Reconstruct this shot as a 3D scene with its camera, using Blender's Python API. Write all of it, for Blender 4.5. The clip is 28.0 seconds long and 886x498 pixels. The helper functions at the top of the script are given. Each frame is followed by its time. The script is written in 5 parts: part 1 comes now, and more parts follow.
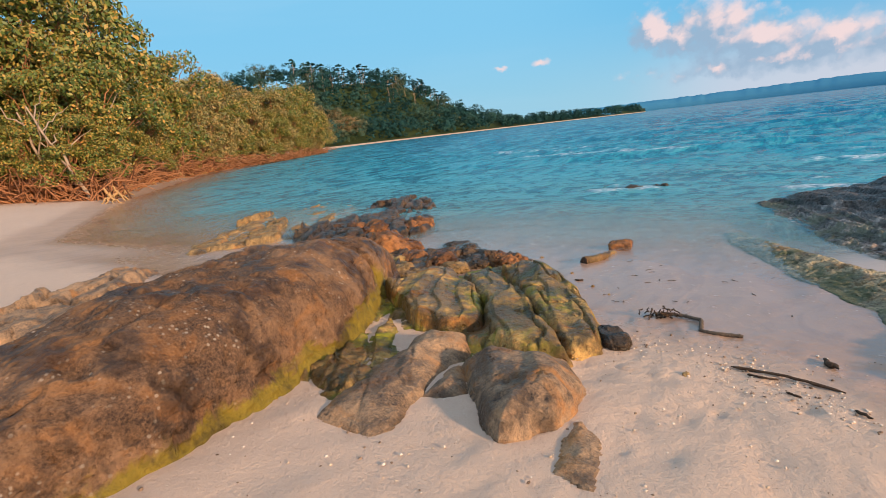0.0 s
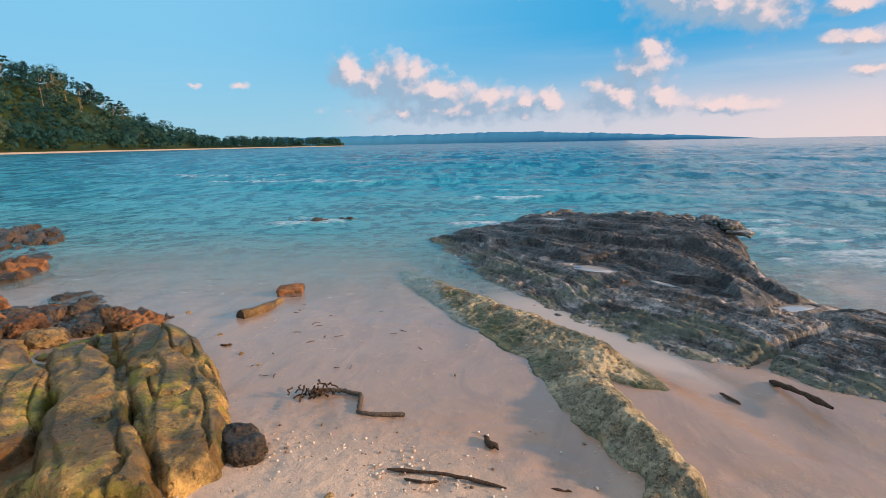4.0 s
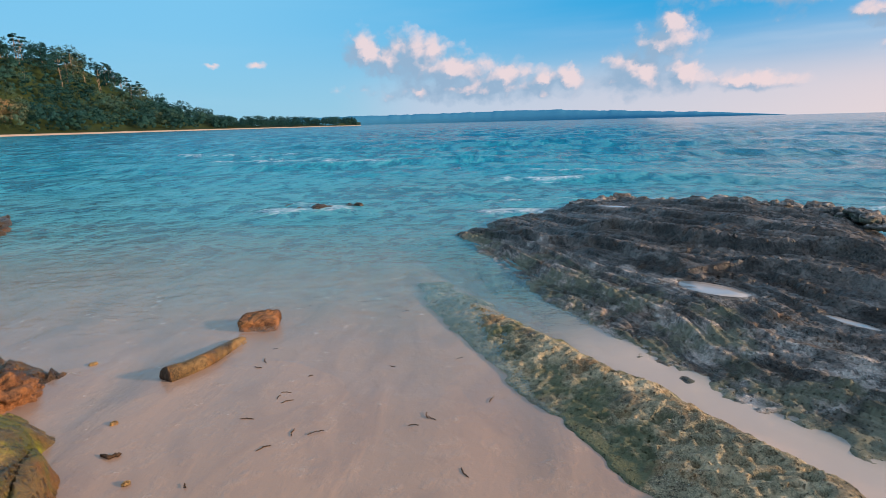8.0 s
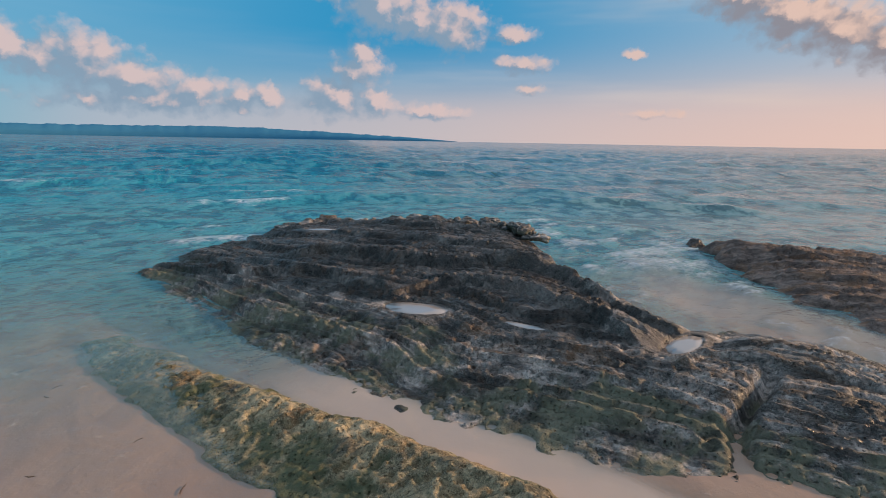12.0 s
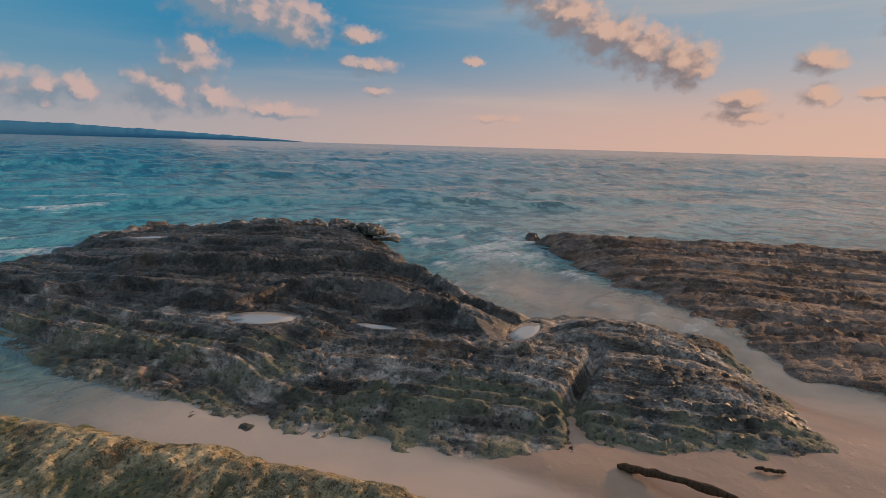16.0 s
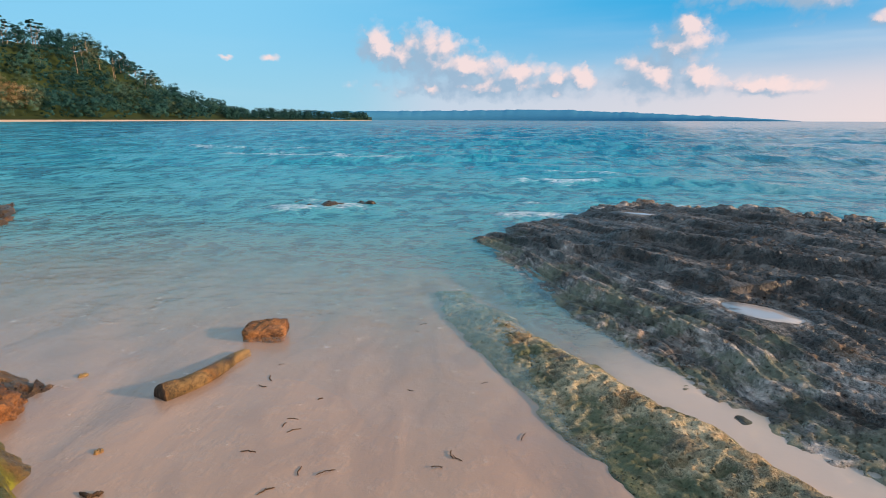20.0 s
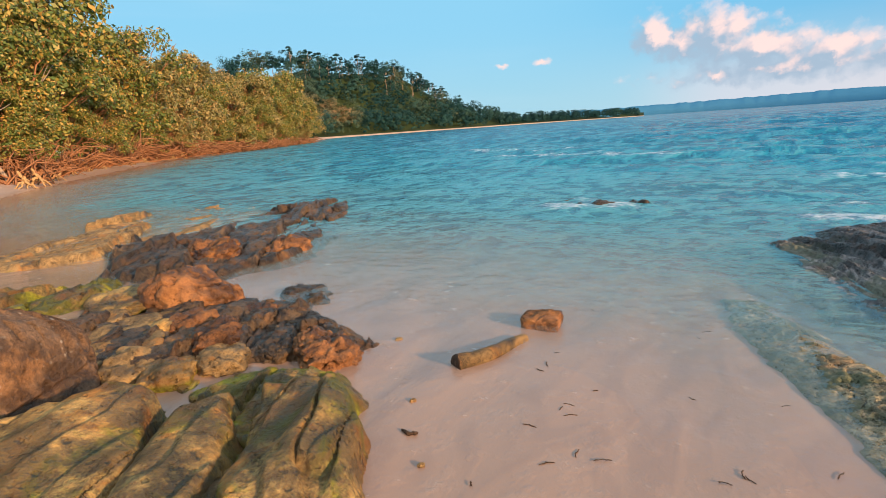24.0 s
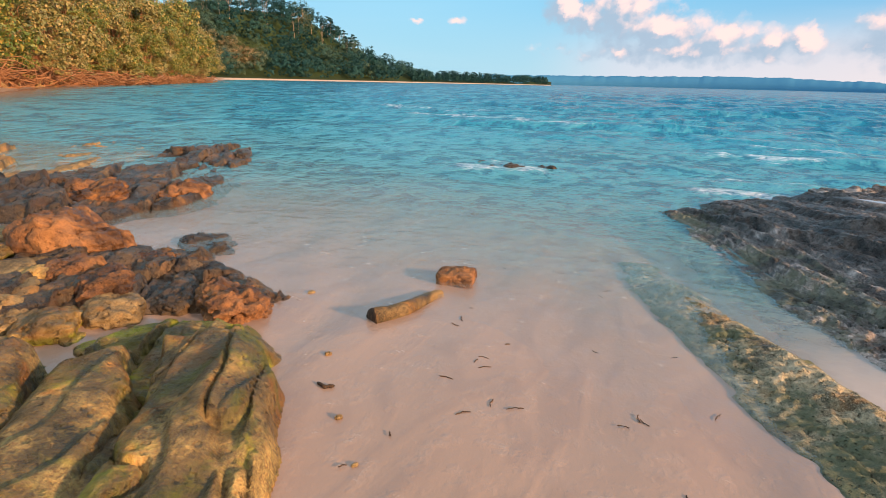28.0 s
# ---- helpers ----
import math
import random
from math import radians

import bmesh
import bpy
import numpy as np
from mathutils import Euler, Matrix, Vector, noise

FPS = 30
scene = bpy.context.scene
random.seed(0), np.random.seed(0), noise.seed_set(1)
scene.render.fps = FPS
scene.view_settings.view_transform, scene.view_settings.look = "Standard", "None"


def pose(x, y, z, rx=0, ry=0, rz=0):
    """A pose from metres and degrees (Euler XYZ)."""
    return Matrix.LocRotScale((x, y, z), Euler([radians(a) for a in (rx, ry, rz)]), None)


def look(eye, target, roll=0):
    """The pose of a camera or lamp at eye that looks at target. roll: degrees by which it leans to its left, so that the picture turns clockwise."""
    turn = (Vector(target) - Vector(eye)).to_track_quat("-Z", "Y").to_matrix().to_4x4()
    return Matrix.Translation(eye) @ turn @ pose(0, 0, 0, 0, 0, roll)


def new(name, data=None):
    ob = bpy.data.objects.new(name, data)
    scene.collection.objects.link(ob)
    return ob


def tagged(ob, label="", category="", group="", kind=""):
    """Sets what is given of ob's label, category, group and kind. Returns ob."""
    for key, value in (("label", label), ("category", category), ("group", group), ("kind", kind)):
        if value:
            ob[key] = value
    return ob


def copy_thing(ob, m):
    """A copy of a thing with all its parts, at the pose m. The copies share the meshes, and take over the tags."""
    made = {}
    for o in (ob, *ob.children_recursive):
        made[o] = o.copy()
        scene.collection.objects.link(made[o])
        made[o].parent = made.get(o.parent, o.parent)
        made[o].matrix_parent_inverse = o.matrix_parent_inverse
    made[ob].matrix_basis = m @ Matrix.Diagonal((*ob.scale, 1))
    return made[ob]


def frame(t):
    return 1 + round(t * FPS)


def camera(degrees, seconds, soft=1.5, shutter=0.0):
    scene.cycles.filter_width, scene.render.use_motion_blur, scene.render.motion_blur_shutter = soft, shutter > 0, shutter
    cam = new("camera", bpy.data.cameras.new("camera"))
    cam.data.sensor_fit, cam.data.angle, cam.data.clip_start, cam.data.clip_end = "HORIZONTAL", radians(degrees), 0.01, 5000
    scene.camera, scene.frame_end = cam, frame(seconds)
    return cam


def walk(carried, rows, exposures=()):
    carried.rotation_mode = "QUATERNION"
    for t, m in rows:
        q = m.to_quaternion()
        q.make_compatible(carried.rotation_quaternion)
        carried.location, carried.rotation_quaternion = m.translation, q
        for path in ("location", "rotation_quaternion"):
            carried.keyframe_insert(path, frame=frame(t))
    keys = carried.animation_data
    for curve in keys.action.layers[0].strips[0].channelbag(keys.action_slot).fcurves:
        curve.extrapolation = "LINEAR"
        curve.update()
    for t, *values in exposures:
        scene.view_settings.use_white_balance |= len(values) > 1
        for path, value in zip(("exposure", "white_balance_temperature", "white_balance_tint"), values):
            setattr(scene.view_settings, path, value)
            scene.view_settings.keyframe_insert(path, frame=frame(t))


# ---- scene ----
cam = camera(80.5, 28.0, soft=0.6)
PATH = [
    (0, (0.623, -3.025, 1.9), (-0.486, -1.417, 1.47), -6.3),
    (0.5, (0.595, -2.884, 1.898), (-0.418, -1.226, 1.423), -5.8),
    (1, (0.519, -2.737, 1.897), (-0.35, -1.003, 1.408), -5.3),
    (1.5, (0.567, -2.633, 1.882), (-0.148, -0.835, 1.376), -5.0),
    (2, (0.678, -2.526, 1.87), (0.092, -0.673, 1.398), -4.3),
    (2.5, (0.747, -2.448, 1.876), (0.305, -0.551, 1.421), -3.9),
    (3, (0.735, -2.24, 1.85), (0.46, -0.308, 1.414), -3.2),
    (3.5, (0.711, -1.997, 1.832), (0.574, -0.046, 1.416), -2.4),
    (5.5, (0.767, -0.724, 1.724), (0.728, 1.246, 1.382), 0.0),
    (6, (0.745, -0.411, 1.698), (0.643, 1.559, 1.366), 0.4),
    (6.5, (0.63, -0.138, 1.689), (0.513, 1.831, 1.36), -0.0),
    (7, (0.549, 0.085, 1.664), (0.411, 2.05, 1.321), -0.6),
    (7.5, (0.523, 0.324, 1.648), (0.346, 2.278, 1.262), -0.9),
    (8, (0.41, 0.498, 1.63), (0.266, 2.437, 1.161), -1.4),
    (8.5, (0.34, 0.65, 1.628), (0.246, 2.57, 1.077), -2.1),
    (9, (0.397, 0.755, 1.639), (0.381, 2.678, 1.091), -1.7),
    (9.5, (0.418, 0.827, 1.661), (0.537, 2.765, 1.179), -1.5),
    (10, (0.42, 0.845, 1.667), (0.714, 2.775, 1.229), -1.0),
    (10.5, (0.459, 0.841, 1.664), (0.945, 2.735, 1.241), -0.2),
    (11, (0.504, 0.83, 1.662), (1.154, 2.676, 1.249), 0.4),
    (11.5, (0.518, 0.821, 1.662), (1.304, 2.614, 1.254), 0.9),
    (12, (0.547, 0.815, 1.662), (1.441, 2.559, 1.259), 1.0),
    (12.5, (0.562, 0.811, 1.667), (1.58, 2.488, 1.281), 0.9),
    (13, (0.582, 0.793, 1.666), (1.716, 2.4, 1.305), 0.9),
    (13.5, (0.602, 0.79, 1.667), (1.839, 2.319, 1.306), 1.0),
    (15.5, (0.654, 0.815, 1.644), (2.086, 2.158, 1.263), 2.1),
    (16, (0.609, 0.821, 1.651), (1.954, 2.25, 1.264), 1.6),
    (16.5, (0.566, 0.823, 1.658), (1.762, 2.376, 1.262), 1.4),
    (17, (0.526, 0.833, 1.656), (1.54, 2.509, 1.249), 1.3),
    (17.5, (0.484, 0.852, 1.654), (1.314, 2.619, 1.222), 1.3),
    (18, (0.42, 0.842, 1.659), (1.014, 2.693, 1.189), 1.2),
    (18.5, (0.356, 0.862, 1.638), (0.699, 2.772, 1.154), 1.1),
    (19, (0.31, 0.867, 1.644), (0.435, 2.804, 1.164), 0.8),
    (19.5, (0.28, 0.859, 1.646), (0.252, 2.801, 1.166), 0.4),
    (20, (0.256, 0.857, 1.642), (0.085, 2.792, 1.163), 0.2),
    (20.5, (0.23, 0.846, 1.643), (-0.084, 2.763, 1.165), -0.1),
    (21, (0.224, 0.827, 1.652), (-0.21, 2.722, 1.179), -0.5),
    (21.5, (0.184, 0.822, 1.651), (-0.374, 2.684, 1.182), -0.8),
    (22, (0.137, 0.818, 1.65), (-0.527, 2.645, 1.181), -0.8),
    (22.5, (0.149, 0.808, 1.645), (-0.613, 2.596, 1.173), -1.1),
    (24.5, (0.181, 0.686, 1.64), (-0.958, 2.269, 1.194), -3.7),
    (25, (0.166, 0.684, 1.643), (-0.986, 2.257, 1.195), -3.3),
    (25.5, (0.134, 0.675, 1.647), (-1.001, 2.259, 1.196), -2.9),
    (26, (0.108, 0.661, 1.645), (-0.961, 2.286, 1.179), -2.1),
    (26.5, (0.092, 0.654, 1.632), (-0.887, 2.325, 1.134), -1.2),
    (27, (0.077, 0.667, 1.603), (-0.811, 2.364, 1.028), -0.2),
    (27.5, (0.083, 0.684, 1.593), (-0.727, 2.401, 0.963), 0.7),
    (28, (0.073, 0.695, 1.598), (-0.682, 2.444, 0.99), 1.4),
]
EXPOSURES = [(0.0, 0.15, 6450, 10), (3.0, 0.13, 6500, 10), (6.0, 0.10, 6250, 9), (8.0, 0.08, 6150, 8), (10.0, -0.02, 6350, 8), (11.0, -0.12, 6350, 8), (13.0, -0.50, 6900, 12), (15.5, -0.68, 7350, 15), (17.0, -0.40, 6850, 13),
             (18.5, 0.0, 6500, 8), (20.0, 0.2, 6450, 8), (22.0, 0.3, 6650, 10), (25.0, 0.36, 7050, 13), (28.0, 0.44, 7100, 14)]
walk(cam, [(t, look(eye, target, roll)) for t, eye, target, roll in PATH], EXPOSURES)

# ---- light ----
SUN_AZ, SUN_EL = 100.0, 15.0          # degrees clockwise from +y, degrees up


def heading(az, el=0.0):
    a, e = radians(az), radians(el)
    return Vector((math.sin(a) * math.cos(e), math.cos(a) * math.cos(e), math.sin(e)))


sun_data = bpy.data.lights.new("sun", "SUN")
sun_data.energy, sun_data.angle, sun_data.color = 4.8, radians(3.0), (1.0, 0.64, 0.36)
sun = new("sun", sun_data)
sun.matrix_world = look(heading(SUN_AZ, SUN_EL) * 200, (0, 0, 0))

world = bpy.data.worlds.new("sky")
scene.world = world
world.use_nodes = True


class Nodes:
    """A thin hand for writing node trees."""

    def __init__(self, tree):
        self.tree = tree
        tree.nodes.clear()

    def add(self, kind, **settings):
        n = self.tree.nodes.new(kind)
        for key, value in settings.items():
            setattr(n, key, value)
        return n

    def put(self, socket, value):
        if isinstance(value, bpy.types.NodeSocket):
            self.tree.links.new(value, socket)
        elif value is not None:
            socket.default_value = value

    def math(self, op, a, b=None, c=None, clamp=False):
        n = self.add("ShaderNodeMath", operation=op, use_clamp=clamp)
        for s, v in zip(n.inputs, (a, b, c)):
            self.put(s, v)
        return n.outputs[0]

    def vec(self, op, a, b=None):
        n = self.add("ShaderNodeVectorMath", operation=op)
        self.put(n.inputs[0], a)
        self.put(n.inputs[1], b)
        return n.outputs["Value"] if op in ("LENGTH", "DOT_PRODUCT", "DISTANCE") else n.outputs[0]

    def span(self, v, a, b, c=0.0, d=1.0, smooth=False):
        n = self.add("ShaderNodeMapRange", interpolation_type="SMOOTHSTEP" if smooth else "LINEAR")
        for s, x in zip(n.inputs, (v, a, b, c, d)):
            self.put(s, x)
        return n.outputs[0]

    def mix(self, f, a, b, kind="MIX"):
        n = self.add("ShaderNodeMix", data_type="RGBA", blend_type=kind)
        self.put(n.inputs[0], f)
        for s, v in ((n.inputs[6], a), (n.inputs[7], b)):
            self.put(s, (*v, 1) if isinstance(v, tuple) and len(v) == 3 else v)
        return n.outputs[2]

    def noise(self, at, scale, detail=4.0, rough=0.55, warp=0.0):
        n = self.add("ShaderNodeTexNoise")
        self.put(n.inputs["Vector"], at)
        n.inputs["Scale"].default_value, n.inputs["Detail"].default_value = scale, detail
        n.inputs["Roughness"].default_value, n.inputs["Distortion"].default_value = rough, warp
        return n.outputs[0]

    def cells(self, at, scale, feature="F1"):
        n = self.add("ShaderNodeTexVoronoi", feature=feature)
        self.put(n.inputs["Vector"], at)
        n.inputs["Scale"].default_value = scale
        return n.outputs["Distance"]

    def ramp(self, f, stops):
        n = self.add("ShaderNodeValToRGB")
        self.put(n.inputs[0], f)
        e = n.color_ramp.elements
        while len(e) < len(stops):
            e.new(0.5)
        for k, (p, c) in zip(e, stops):
            k.position, k.color = p, (*c, 1)
        return n.outputs[0]

    def bump(self, height, strength=0.5, distance=0.02, normal=None):
        n = self.add("ShaderNodeBump")
        n.inputs["Strength"].default_value, n.inputs["Distance"].default_value = strength, distance
        self.put(n.inputs["Height"], height)
        self.put(n.inputs["Normal"], normal)
        return n.outputs[0]


# clouds: heading and height of the middle, half width, half height, all in degrees, and weight
CLOUDS = (
    (-11.6, 7.2, 1.8, 1.6, 1.0), (-9.4, 6.3, 2.4, 1.3, 1.0), (-6.6, 6.5, 3.0, 2.1, 1.0), (-2.6, 5.0, 3.2, 1.7, 1.0), (2.3, 4.4, 3.0, 1.3, 0.95), (6.8, 4.1, 1.4, 1.1, 0.95), (9.0, 4.0, 1.3, 1.3, 0.95),
    (0.0, 3.2, 10.0, 1.1, 0.86), (18.0, 7.0, 2.6, 1.5, 1.0), (18.6, 8.4, 1.4, 1.2, 0.95), (15.6, 4.2, 3.0, 1.7, 1.0), (20.0, 3.7, 1.8, 1.2, 0.95), (25.3, 3.0, 3.6, 0.9, 0.8),
    (7.2, 15.0, 3.0, 1.0, 0.9), (15.8, 14.6, 2.4, 1.2, 0.95), (20.6, 13.4, 3.2, 2.5, 1.05), (24.2, 12.2, 3.2, 1.9, 1.05), (27.8, 11.3, 2.9, 1.9, 1.05), (34.2, 10.6, 1.9, 0.8, 0.95),
    (35.1, 7.9, 2.6, 0.9, 0.85), (35.7, 5.4, 1.7, 0.6, 0.8), (46.0, 8.6, 0.9, 0.5, 0.9), (50.5, 15.2, 2.6, 1.2, 1.05), (55.0, 13.0, 2.7, 1.6, 1.08), (59.0, 11.2, 2.7, 1.7, 1.08),
    (62.5, 9.6, 2.5, 1.7, 1.08), (66.5, 8.3, 2.2, 1.7, 1.08), (77.4, 8.1, 1.7, 0.9, 0.95), (77.6, 5.2, 1.4, 0.8, 0.95), (71.7, 4.9, 2.1, 0.8, 0.9), (72.0, 3.4, 2.4, 0.7, 0.8),
    (82.4, 5.3, 2.0, 0.5, 0.9), (84.0, 11.0, 2.0, 1.8, 1.0), (48.0, 3.0, 4.0, 0.5, 0.7), (-22.5, 5.9, 1.0, 0.4, 0.72), (-26.5, 5.8, 0.8, 0.3, 0.7),
)


def sky_nodes():
    k = Nodes(world.node_tree)
    d = k.add("ShaderNodeTexCoord").outputs["Generated"]
    part = k.add("ShaderNodeSeparateXYZ")
    k.put(part.inputs[0], d)
    x, y, z = part.outputs
    az = k.math("MULTIPLY", k.math("ARCTAN2", x, y), 57.29578)
    el = k.math("MULTIPLY", k.math("ARCSINE", z), 57.29578)
    flat = k.add("ShaderNodeCombineXYZ")
    k.put(flat.inputs[0], az)
    k.put(flat.inputs[1], el)
    p = flat.outputs[0]
    sky = k.add("ShaderNodeTexSky", sky_type="NISHITA", sun_disc=False)
    sky.sun_elevation, sky.sun_rotation = radians(SUN_EL), radians(SUN_AZ)
    sky.air_density, sky.dust_density, sky.ozone_density = 1.0, 1.2, 2.5
    # haze near the horizon turns pink towards the sun
    up = k.span(el, -1.0, 11.0, 0.0, 1.0, True)
    sunward = k.span(az, -30.0, 95.0, 0.0, 1.0, True)
    low = k.mix(sunward, (3.0, 5.7, 7.2), (11.5, 7.2, 5.6))
    high = k.mix(k.span(az, 22.0, 76.0, 0.0, 1.0, True), k.mix(k.span(az, -30.0, 24.0, 0.0, 1.0, True), (2.1, 5.4, 7.9), (0.3, 3.6, 6.9)), (4.2, 5.9, 7.6))
    band = k.mix(up, low, high)
    overhead = k.mix(k.span(el, 22.0, 50.0, 0.0, 1.0, True), band, (5.0, 5.7, 6.8))
    clear = k.mix(0.95, sky.outputs[0], overhead)
    # thin veil
    streak = k.noise(k.vec("MULTIPLY", p, (0.02, 0.17, 1.0)), 1.0, 4.0, 0.55)
    veil = k.math("MULTIPLY", k.span(streak, 0.46, 0.74, 0.0, 0.55, True), k.span(az, 2.0, 45.0, 0.12, 1.0, True))
    clear = k.mix(veil, clear, k.mix(sunward, (7.5, 8.0, 8.8), (9.6, 7.6, 6.2)))
    bank = k.math("MULTIPLY", k.span(el, 6.5, 2.0, 0.0, 0.55, True), k.span(az, -16.0, -4.0, 0.0, 1.0, True))
    clear = k.mix(bank, clear, k.mix(sunward, (5.8, 5.9, 7.0), (9.6, 6.6, 5.8)))
    # heaped clouds

    def lumps(at, size):
        n = k.add("ShaderNodeTexVoronoi", feature="SMOOTH_F1", voronoi_dimensions="2D")
        k.put(n.inputs["Vector"], k.vec("MULTIPLY", at, (size, size * 1.15, 1.0)))
        n.inputs["Scale"].default_value, n.inputs["Smoothness"].default_value = 1.0, 0.35
        return k.math("SUBTRACT", 0.45, n.outputs["Distance"])

    def heaps(at):
        body = None
        for ca, ce, ra, re, w in CLOUDS:
            off = k.vec("MULTIPLY", k.vec("SUBTRACT", at, (ca, ce, 0.0)), (0.86 / ra, 0.86 / re, 0.0))
            one = k.math("SUBTRACT", 1.36 * w, k.vec("LENGTH", off))
            body = one if body is None else k.math("SMOOTH_MAX", body, one, 0.22)
        big = k.math("MULTIPLY", k.math("SUBTRACT", k.noise(k.vec("MULTIPLY", at, (0.35, 0.5, 1.0)), 1.0, 2.0, 0.5), 0.5), 0.9)
        heap = k.math("ADD", k.math("MULTIPLY", lumps(at, 0.55), 0.55), k.math("ADD", k.math("MULTIPLY", lumps(at, 1.2), 0.26), k.math("MULTIPLY", lumps(at, 2.8), 0.10)))
        return k.math("ADD", k.math("MAXIMUM", body, -1.0), k.math("ADD", big, heap))

    wind = k.noise(k.vec("MULTIPLY", p, (1.3, 1.3, 1.0)), 1.0, 4.0, 0.6)
    q = k.vec("ADD", p, k.math("MULTIPLY", k.math("SUBTRACT", wind, 0.5), 0.9))
    dens, there = heaps(q), heaps(k.vec("ADD", q, (1.1, 0.9, 0.0)))
    mask = k.span(dens, -0.02, 0.92, 0.0, 0.94, True)
    lit = k.span(k.math("SUBTRACT", dens, there), -0.12, 0.70, 0.0, 1.0, True)
    near_sun = k.span(az, 20.0, 70.0, 0.0, 1.0, True)
    shade = k.mix(near_sun, (3.0, 4.2, 5.6), (3.4, 3.0, 3.3))
    bright = k.mix(near_sun, (8.3, 6.5, 6.4), (9.6, 6.6, 5.4))
    cloud = k.mix(lit, shade, bright)
    both = k.mix(mask, clear, cloud)
    back = k.add("ShaderNodeBackground")
    k.put(back.inputs[0], both)
    back.inputs[1].default_value = 0.1
    k.put(k.add("ShaderNodeOutputWorld").inputs[0], back.outputs[0])


sky_nodes()


# ---- materials ----
def material(name):
    m = bpy.data.materials.new(name)
    m.use_nodes = True
    k = Nodes(m.node_tree)
    bsdf = k.add("ShaderNodeBsdfPrincipled")
    k.put(k.add("ShaderNodeOutputMaterial").inputs[0], bsdf.outputs[0])
    k.bsdf = bsdf
    k.at = k.add("ShaderNodeNewGeometry").outputs["Position"]
    return m, k


def finish(k, color=None, rough=None, normal=None, specular=0.4):
    k.put(k.bsdf.inputs["Base Color"], (*color, 1) if isinstance(color, tuple) else color)
    k.put(k.bsdf.inputs["Roughness"], rough)
    k.put(k.bsdf.inputs["Normal"], normal)
    k.bsdf.inputs["Specular IOR Level"].default_value = specular


def value_of(k, name):
    n = k.add("ShaderNodeAttribute", attribute_name=name)
    return n.outputs["Fac"]


def sand_material():
    m, k = material("sand")
    big = k.noise(k.at, 0.7, 5, 0.6)
    grain = k.noise(k.at, 420.0, 2, 0.7)
    mid = k.noise(k.at, 9.0, 5, 0.6)
    wet = k.math("ADD", value_of(k, "wet"), k.span(mid, 0.3, 0.7, -0.12, 0.12), clamp=True)
    dry = k.mix(big, (0.52, 0.365, 0.27), (0.64, 0.47, 0.36))
    dry = k.mix(k.span(grain, 0.35, 0.7), dry, (0.70, 0.54, 0.43), "MIX")
    dry = k.mix(k.span(k.noise(k.at, 60.0, 3, 0.6), 0.62, 0.75), dry, (0.46, 0.32, 0.24))
    damp = k.mix(big, (0.37, 0.235, 0.165), (0.46, 0.305, 0.22))
    color = k.mix(wet, dry, damp)
    rough = k.span(wet, 0.0, 1.0, 0.9, 0.20)
    rake = k.noise(k.vec("MULTIPLY", k.at, (3.4, 1.2, 1.0)), 0.8, 3, 0.5, 1.4)
    color = k.mix(k.math("MULTIPLY", wet, k.span(rake, 0.45, 0.65, 0.0, 0.5, True)), color, (0.30, 0.205, 0.16))
    dryness = k.span(wet, 0.0, 1.0, 1.0, 0.08)
    b = k.bump(k.math("MULTIPLY", k.noise(k.at, 5.0, 6, 0.62), k.span(wet, 0.0, 1.0, 1.0, 0.30)), 0.35, 0.05)
    b = k.bump(k.math("MULTIPLY", grain, dryness), 0.4, 0.005, b)
    b = k.bump(k.math("MULTIPLY", k.noise(k.at, 34.0, 5, 0.7), dryness), 0.75, 0.018, b)
    b = k.bump(rake, 0.12, 0.05, b)
    finish(k, color, rough, b, 0.45)
    return m


